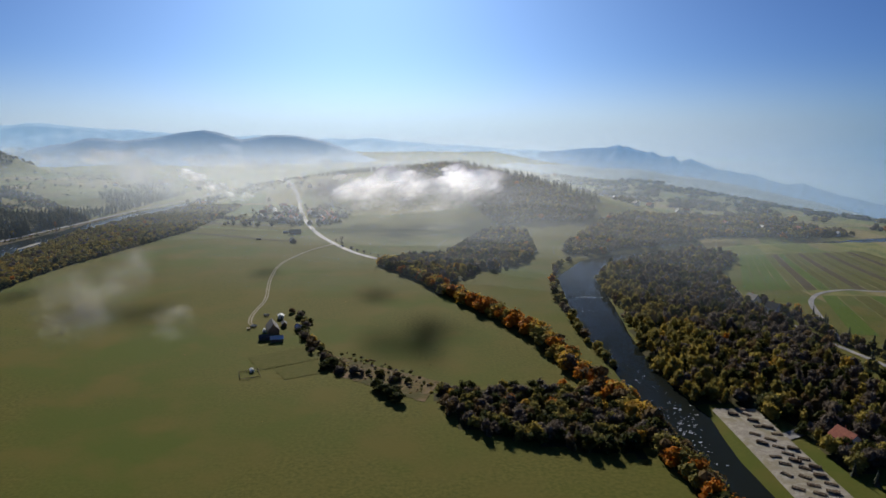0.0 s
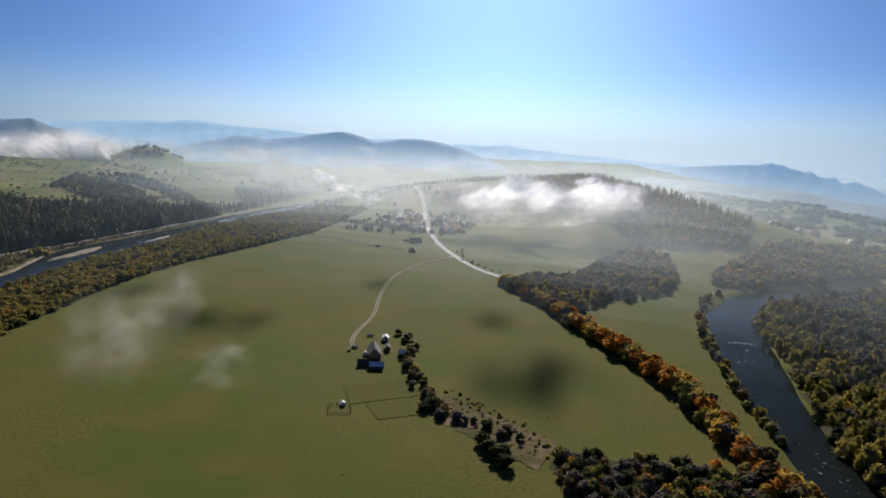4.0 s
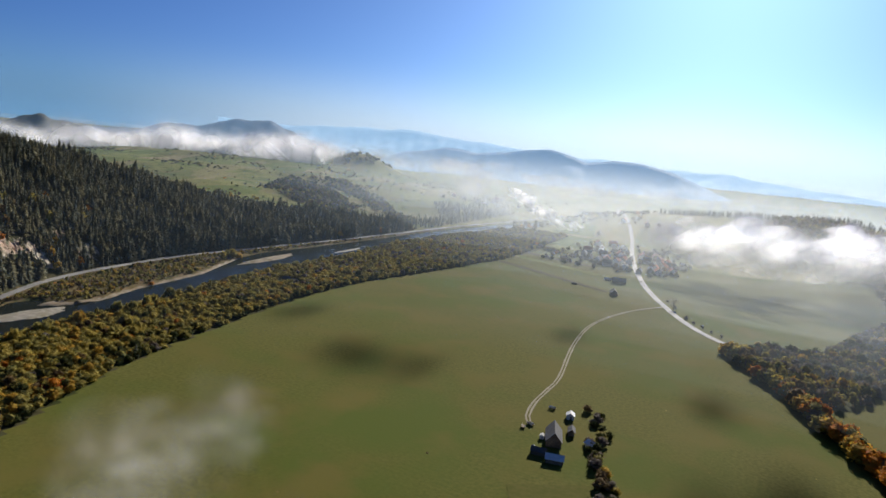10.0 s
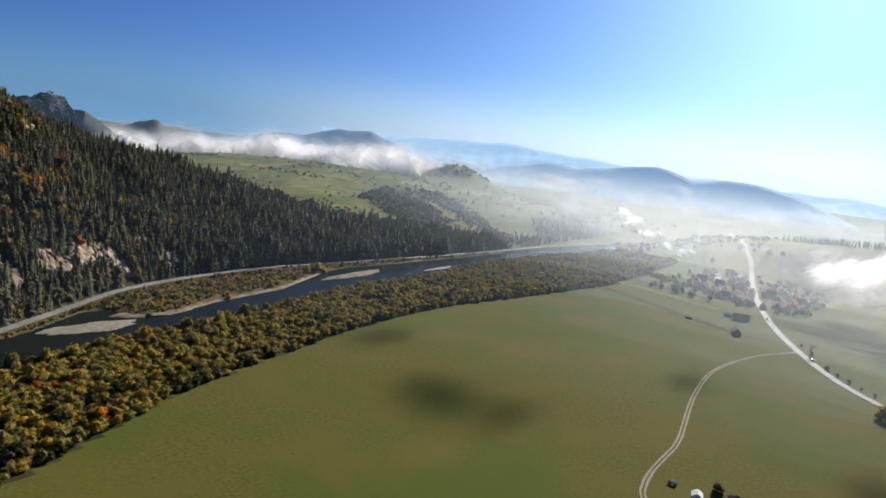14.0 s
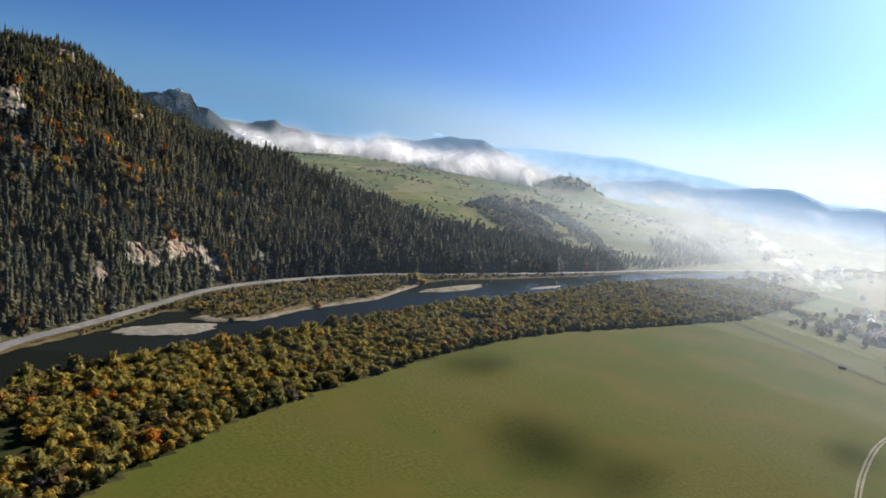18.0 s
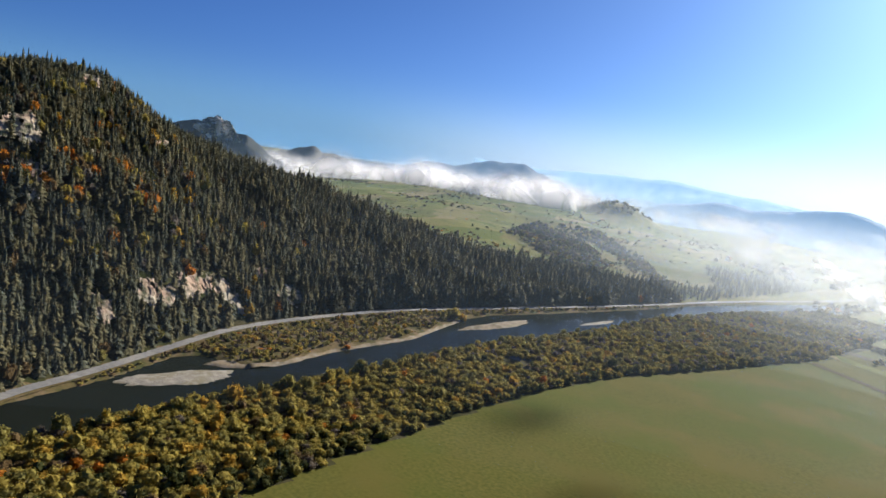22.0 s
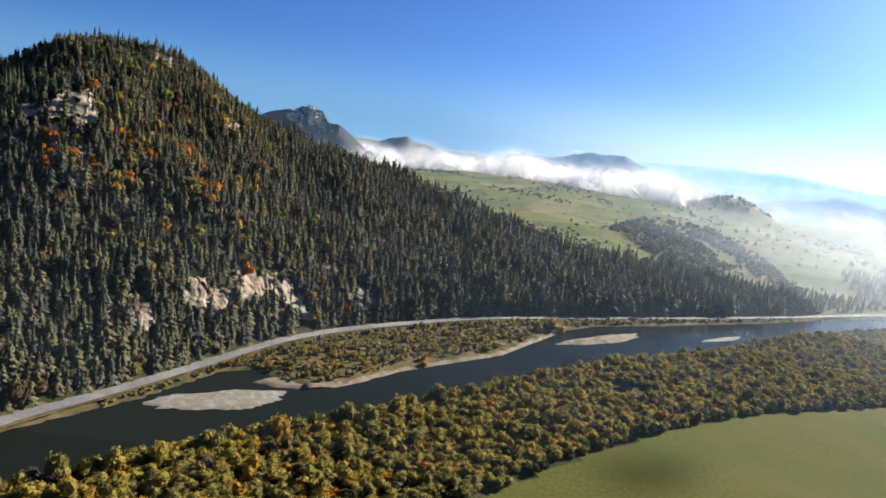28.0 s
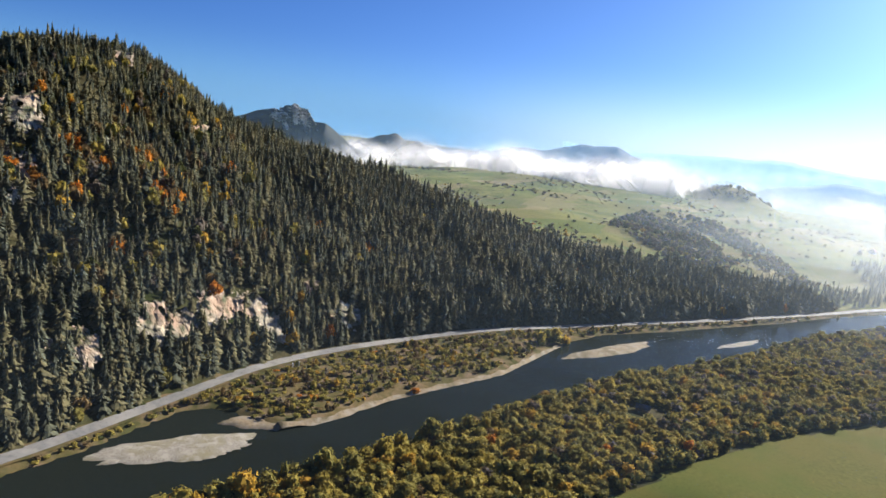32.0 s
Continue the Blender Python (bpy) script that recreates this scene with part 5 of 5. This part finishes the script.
homes = [(-232, 1118), (-236, 1140), (-226, 1068), (-270, 1096), (-262, 1112), (-290, 1185), (-305, 1165), (-256, 1206), (-270, 1240), (-228, 1180), (-196, 1078), (-188, 1152), (-172, 1112), (-164, 1140), (-243, 1128), (-250, 1150), (-258, 1168), (-247, 1105), (-262, 1190), (-276, 1215), (-268, 1130), (-280, 1160), (-296, 1210), (-291, 1255), (-284, 1105), (-300, 1130), (-235, 1085), (-252, 1075), (-310, 1240),
         (-194, 1140), (-211, 1190), (-203, 1128), (-184, 1110), (-184, 1070), (-192, 1092), (-178, 1130), (-200, 1165), (-215, 1150), (-222, 1220), (-206, 1060), (-170, 1090),
         (-253, 1420), (-276, 1430), (-340, 1350), (-402, 1500), (-420, 1520), (-380, 1540), (-360, 1580), (-430, 1600), (-330, 1480), (-470, 1700),
         (-620, 1560), (-640, 1590), (-660, 1560), (-690, 1600), (-650, 1640), (-710, 1570), (-720, 1650), (-600, 1620), (-760, 1610), (-680, 1680), (-560, 1590), (-740, 1520),
         (392, 1010), (420, 1030), (470, 1020), (520, 1010), (560, 985), (330, 1190), (360, 1210), (400, 1180), (430, 1230), (300, 1220), (262, 610), (270, 590), (274, 560)]
used = set()
for k, (x, y) in enumerate(homes):
    q = pick((3, 2, 2.5, 1.2))
    if q not in used:
        used.add(q)
        HOUSES[q].matrix_basis = on(x, y, rnd.rand() * 40 - 10, -0.2)
    else:
        copy_thing(HOUSES[q], on(x, y, rnd.rand() * 40 - 10 + 90 * (rnd.rand() < 0.3), -0.2))
spots = sown(-330, -150, 1040, 1270, 9, lambda x, y: (along(MAIN_ROAD, x, y)[0] > 8) & (rnd.rand(len(x)) < 0.26))
wood("village_trees", CROWNS_FAR, [(x, y, 5 + 3 * rnd.rand(), 7 + 3 * rnd.rand(), pick((2, 1, 0.3, 0.1, 3, 5, 3))) for x, y in spots], LEAF, "bare and brown garden trees between the houses", "trees")
spots = sown(-520, -300, 1280, 1900, 14, lambda x, y: (along(MAIN_ROAD, x, y)[0] > 9) & (x > road_x(y) + 10) & (rnd.rand(len(x)) < 0.4) & ~((x > -445) & (y < 1460)))
wood("valley_trees", CROWNS_FAR, [(x, y, 5 + 3 * rnd.rand(), 9 + 4 * rnd.rand(), pick((2, 1, 0.3, 0.1, 3, 4, 3))) for x, y in spots], LEAF, "scattered trees in the far valley", "trees")
spots = sown(-400, -205, 1085, 1190, 7, lambda x, y: (np.abs((y - 1060) - (-210 - x) * 0.45) < 9))
wood("field_hedge", CROWNS_FAR, [(x, y, 3 + 3 * rnd.rand(), 7 + 3 * rnd.rand(), pick((2, 1, 0.1, 0.1, 2, 3, 4))) for x, y in spots], LEAF, "dark hedge between the fields and the village", "trees")


POND = material("still_pond", (0.05, 0.06, 0.06), (0.06, 0.07, 0.07), 0.1, rough=0.12, spec=1.0, bump=0.0)


def pond(name, cx, cy, rx, ry, up, label):
    n = 28
    verts = [(cx, cy, up)] + [(cx + rx * (1 + 0.2 * math.sin(3 * a)) * math.cos(a), cy + ry * (1 + 0.15 * math.cos(2 * a)) * math.sin(a), up) for a in (k * 6.2832 / n for k in range(n))]
    faces = [(0, 1 + k, 1 + (k + 1) % n) for k in range(n)]
    tagged(new(name, built(name, verts, faces, [POND])), label, "pond", kind="structure")


pond("pond", -410, 1297, 14, 28, 1.2, "small bright pond at the river bend")
pond("oxbow", -485, 1765, 22, 30, 1.5, "glinting water in the far valley")

# ---- raft landing ----
slab = prism("landing", ((-12.5, -2.5), (12, -2.5), (12, 0.35), (-10, 0.35), (-12.5, -0.9)), 106, "river_gravel")
tagged(new("raft_landing", slab), "pale paved raft landing sloping into the river", "landing", kind="structure").matrix_world = pose(157.5, 303, 0.25, 0, 0, 0)
ribbon(((168, 322), (178, 327), (190, 336), (200, 342), (230, 350)), 3.5, 0.4, "landing_road", [ASPHALT], "pale access road to the raft landing", "road")


def raft():
    """Five narrow timber troughs side by side with cross benches."""
    e = new("wooden_raft")
    me = prism("trough", ((-0.36, 0.42), (-0.30, 0.0), (0.30, 0.0), (0.36, 0.42), (0.28, 0.42), (0.22, 0.10), (-0.22, 0.10), (-0.28, 0.42)), 5.2, "wet_boat_timber")
    for k in range(3):
        part("trough", me, e, pose((k - 1) * 0.76, 0, 0))
    bench = block("bench", 2.2, 0.28, 0.06, "wet_boat_timber", 0.01)
    for k in range(4):
        part("bench", bench, e, pose(0, -1.8 + 1.2 * k, 0.44))
    return tagged(e, "weathered wooden raft lying on the landing", "raft", "rafts on the landing")


RAFTS = ((154, 348), (161, 355), (161, 348), (161, 340), (161, 333), (155, 324), (165, 332), (166, 324), (160, 318), (154, 314), (160, 310), (161, 303), (166, 308), (154, 300), (155, 293), (161, 296), (162, 289), (166, 298), (167, 290), (151, 283), (158, 281), (165, 282), (158, 274), (166, 275), (163, 268), (157, 267), (150, 271), (152, 261), (160, 260), (166, 258))
proto = raft()
for k, (x, y) in enumerate(RAFTS):
    m = pose(x, y, 0.62, 0, 0, 62 + rnd.randn() * 12)
    if k:
        r = copy_thing(proto, m)
    else:
        proto.matrix_basis, r = m, proto
    if k % 3 == 0:
        copy_thing(proto, pose(x, y, 1.12, 0, 0, 62 + rnd.randn() * 8))
for x, y in ((145, 312), (143, 273)):
    tagged(copy_thing(proto, pose(x, y, -1.2, 0, 0, 75)), "long wooden raft moored at the landing edge", "raft", "moored rafts")
tagged(copy_thing(HOUSES[1], on(193, 312, 12)), "long house with a red-brown roof by the landing", "house", "")


# ---- rock faces ----
def rock_face(poly, g):
    """A steep rock face inside an outline on the slope: tall leaning ribs with gullies and ledges between them."""
    x0, x1 = min(p[0] for p in poly) - 1, max(p[0] for p in poly) + 1
    y0, y1 = min(p[1] for p in poly) - 1, max(p[1] for p in poly) + 1
    xs, ys = np.arange(x0, x1, 0.8), np.arange(y0, y1, 0.6)
    X, Y = np.meshgrid(xs, ys)
    across = Y + 0.22 * X + 1.1 * waves(X, Y, 11, 7)

    def ribs(size):
        at = np.arange(across.min() - size, across.max() + size, size)
        return np.interp(across, at + g.randn(len(at)) * size * 0.25, g.rand(len(at)))

    out = 2.6 * ribs(4.6) + 1.2 * ribs(1.9) + 0.35 * g.rand(*X.shape) + 0.5 * np.abs(np.sin(X * 0.55 + 1.5 * waves(X, Y, 12, 3)))
    low = (x1 - X) / (x1 - x0)          # the foot is cut back, the brow hangs over it
    Z = height(X, Y) + 0.5 + 0.3 * out
    nx = len(xs)
    i = (np.arange(len(ys) - 1)[:, None] * nx + np.arange(nx - 1)).ravel()
    faces = np.stack([i, i + 1, i + nx + 1, i + nx], 1)
    cx, cy = (X[:-1, :-1] + 0.4).ravel(), (Y[:-1, :-1] + 0.3).ravel()
    keep = inside_of(poly, cx + g.randn(len(cx)) * 0.4 + 1.6 * waves(cx, cy, 7, 4), cy + 1.2 * waves(cx, cy, 6, 14) + g.randn(len(cx)) * 0.4) & (waves(cx, cy, 12, 5) < 0.95)
    ob = new("rock_cliff", built("rock_cliff", np.stack([(X + out * 0.9 + 2.5 * low).ravel(), (Y - out * 0.25).ravel(), Z.ravel()], 1), faces[keep], [ROCK]))
    tagged(ob, "pale ribbed limestone cliff among the spruces", "cliff", "cliffs on the hill", kind="structure")


cg = np.random.RandomState(9)
for poly in ROCKS:
    rock_face(poly, cg)


# ---- gravel in the river ----
def gravel_bar(name, cx, cy, rx, ry, turn, top, label, seed, mat=None):
    """A low mound of river gravel with a ragged outline."""
    g = np.random.RandomState(seed)
    n, rings = 72, 9
    a = np.arange(n) * 2 * math.pi / n
    edge = 1 + 0.10 * np.sin(3 * a + 1) + 0.07 * np.sin(7 * a) + 0.025 * g.randn(n)
    verts, faces = [(cx, cy, top)], []
    c, s = math.cos(radians(turn)), math.sin(radians(turn))
    for k in range(1, rings + 1):
        t = k / rings
        for j in range(n):
            u, v = rx * t * edge[j] * math.cos(a[j]), ry * t * edge[j] * math.sin(a[j])
            verts.append((cx + u * c - v * s, cy + u * s + v * c, -1.9 + (top + 1.9) * (1 - t ** 4) + 0.10 * float(waves(np.array(cx + u * c - v * s), np.array(cy + u * s + v * c), 5, seed)) + 0.03 * g.randn()))
    for j in range(n):
        faces.append((0, 1 + j, 1 + (j + 1) % n))
    me = built(name, verts, [], [mat or GRAVEL])
    quads = [(1 + (k - 1) * n + j, 1 + k * n + j, 1 + k * n + (j + 1) % n, 1 + (k - 1) * n + (j + 1) % n) for k in range(1, rings) for j in range(n)]
    me.clear_geometry()
    me.from_pydata(verts, [], faces + quads)
    me.polygons.foreach_set("use_smooth", np.ones(len(me.polygons), dtype=bool))
    tagged(new(name, me), label, "gravel bar", kind="structure")


gravel_bar("gravel_bar", -500, 444, 12.5, 36, -6, -0.55, "pale gravel bar in the dark river", 1)
gravel_bar("gravel_bar", -498, 419, 2.5, 6, 10, -1.0, "small shoal of gravel beside the larger bar", 2)
gravel_bar("bank_spit", -512, 484, 9, 20, -12, -0.2, "tan sandy spit behind the gravel bar", 3, SAND)
gravel_bar("gravel_spit", -539, 738, 9, 52, 4, -0.5, "long tan sand and gravel spit in the river", 4, SAND)
gravel_bar("gravel_spit", -520, 860, 5, 36, 2, -0.9, "low gravel shoal at the riffle", 5)
gravel_bar("gravel_shoal", 147, 326, 2.2, 5, 10, -0.8, "small pale gravel patch in the river", 6)
ribbon(tuple((float(np.interp(y, RIVER_Y, RIVER_N)) + 1.5, y) for y in (484, 510, 540, 570, 600, 630, 660, 690, 715)), 1.5, 1.4, "bank_gravel", [SAND], "narrow tan gravel edge of the river bank", "gravel", cell=4, wobble=0.35)


def foam(name, rows, label, seed):
    """Broken white water: small ragged flecks on the surface."""
    g = np.random.RandomState(seed)
    verts, faces = [], []
    for x, y, sx, sy, count in rows:
        for _ in range(count):
            px, py, a, r = x + g.randn() * sx, y + g.randn() * sy, g.rand() * 3.14, 0.10 + 0.28 * g.rand() ** 2
            n = len(verts)
            for k in range(6):
                b = a + k * 1.047
                verts.append((px + math.cos(b) * r * (1.8 + g.rand()), py + math.sin(b) * r * (0.6 + 0.5 * g.rand()), -1.22 + 0.12 * g.rand()))
            faces.append(tuple(range(n, n + 6)))
    me = built(name, verts, [], [FOAM])
    me.clear_geometry()
    me.from_pydata(verts, [], faces)
    tagged(new(name, me), label, "rapids", kind="stuff")


FOAM = material("foam", (0.55, 0.57, 0.58), (0.80, 0.81, 0.82), 2.0, bump=0.2)
foam("rapids", ((130, 611, 7, 1.3, 60), (124, 560, 6, 12, 14), (123, 400, 5, 18, 26), (126, 350, 5, 12, 50), (124, 325, 4, 10, 40), (122, 300, 5, 14, 18)), "small white rapids on the dark river", 3)
foam("riffles", ((-532, 835, 8, 16, 50), (-525, 895, 8, 14, 40), (-550, 800, 4, 10, 16)), "white riffles across the shallow river", 4)

# ---- small tufts over the meadow ----
spots = sown(-360, 60, 330, 880, 17, lambda x, y: (x > np.interp(y, [p[1] for p in EDGE], [p[0] for p in EDGE]) + 12) & (x < np.interp(y, (330, 560, 745), (80, 25, -70))) & (rnd.rand(len(x)) < 0.10 + 0.5 * step(waves(x, y, 160, 51) - 0.6)))
wood("grass_tufts", CROWNS_FAR, [(x, y, 0.25 + 0.5 * rnd.rand() ** 2, 0.9 + 1.2 * rnd.rand(), pick((4, 1, 0, 0, 2, 1, 3))) for x, y in spots], LEAF, "small dark tufts scattered over the meadow", "grass")

# ---- cars on the village road ----
def car(x, y, turn, paint, label):
    e = thing("car", on(x, y, turn, 0.42), label, "car", "cars on the road")
    part("body", prism("body", ((-0.88, 0.25), (0.88, 0.25), (0.9, 0.7), (0.8, 0.86), (-0.8, 0.86), (-0.9, 0.7)), 4.2, paint), e)
    part("cabin", prism("cabin", ((-0.8, 0.84), (0.8, 0.84), (0.62, 1.42), (-0.62, 1.42)), 2.1, "window_glass"), e, pose(0, -0.2, 0))
    part("roof", block("roof_panel", 1.24, 1.8, 0.06, paint, 0.02), e, pose(0, -0.2, 1.41))
    for s in (-1, 1):
        for yy in (-1.3, 1.3):
            bm = bmesh.new()
            bmesh.ops.create_cone(bm, cap_ends=True, segments=14, radius1=0.32, radius2=0.32, depth=0.2, matrix=pose(s * 0.8, yy, 0.32, 0, 90, 0))
            me = bpy.data.meshes.new("wheel")
            bm.to_mesh(me)
            bm.free()
            me.materials.append(BARK)
            part("wheel", me, e)


material("white_car_paint", (0.7, 0.7, 0.7), (0.75, 0.75, 0.75), 1, rough=0.25, spec=0.6, bump=0, own=True)
material("blue_car_paint", (0.05, 0.08, 0.2), (0.06, 0.1, 0.24), 1, rough=0.25, spec=0.6, bump=0, own=True)
car(-243, 1184, 14, "white_car_paint", "white car driving on the village road")
car(-190, 1001, 16, "white_car_paint", "white car on the pale road near the village")
car(-127, 862, 30, "blue_car_paint", "dark blue car beside the bare road tree")
for x, y, h in ((-147, 911, 2.5), (-135, 886, 3), (-118, 846, 3.5), (-100, 822, 3), (-81, 802, 2.6), (-90, 811, 2.2), (-109, 832, 2.8)):
    tree("broad", 5, x + 4, y, h, h * 1.5, "low along the village road", "road bushes")
for x, y in ((-565, 518), (-566, 522)):
    e = thing("road_post", on(x, y, 0, 0.6), "white roadside post beside the valley road", "post", "road posts")
    part("shaft", block("shaft", 0.5, 0.5, 2.2, "white_plaster"), e)
    part("cap", block("cap", 0.7, 0.7, 0.3, "white_plaster"), e, pose(0, 0, 2.2))

# ---- drifting wisps ----
def wisp(g):
    for x, y, z, s in ((-111, 245, 103, 7), (-113, 244, 97, 10), (-118, 241, 91, 13), (-125, 238, 86, 15), (-134, 233, 83, 12), (-102, 249, 78, 10), (-128, 236, 93, 11)):
        yield (x, y, z), (s, s, s)


mist("drifting_wisp", wisp, THIN, "thin wisp of mist drifting over the meadow", 8, 46, 0.8, stray=0.7)


def high_cloud(spots):
    def puffs(g):
        for x, y, s in spots:
            h = 900 / math.tan(radians(SUN_EL))
            yield (x - math.sin(radians(SUN_AZ)) * h, y + math.cos(radians(SUN_AZ)) * h, 900), (s * 1.3, s * 1.7, s * 0.4)
    return puffs


mist("high_cloudlets", high_cloud(((-23, 470, 24), (-10, 500, 22), (-272, 535, 17), (-240, 542, 15), (-300, 540, 12), (-376, 592, 14), (-183, 700, 12), (-60, 610, 12))), CLOUDLET, "small white cloudlets above the valley", 12, 26, face=(-0.11, 0.9, 0.4))
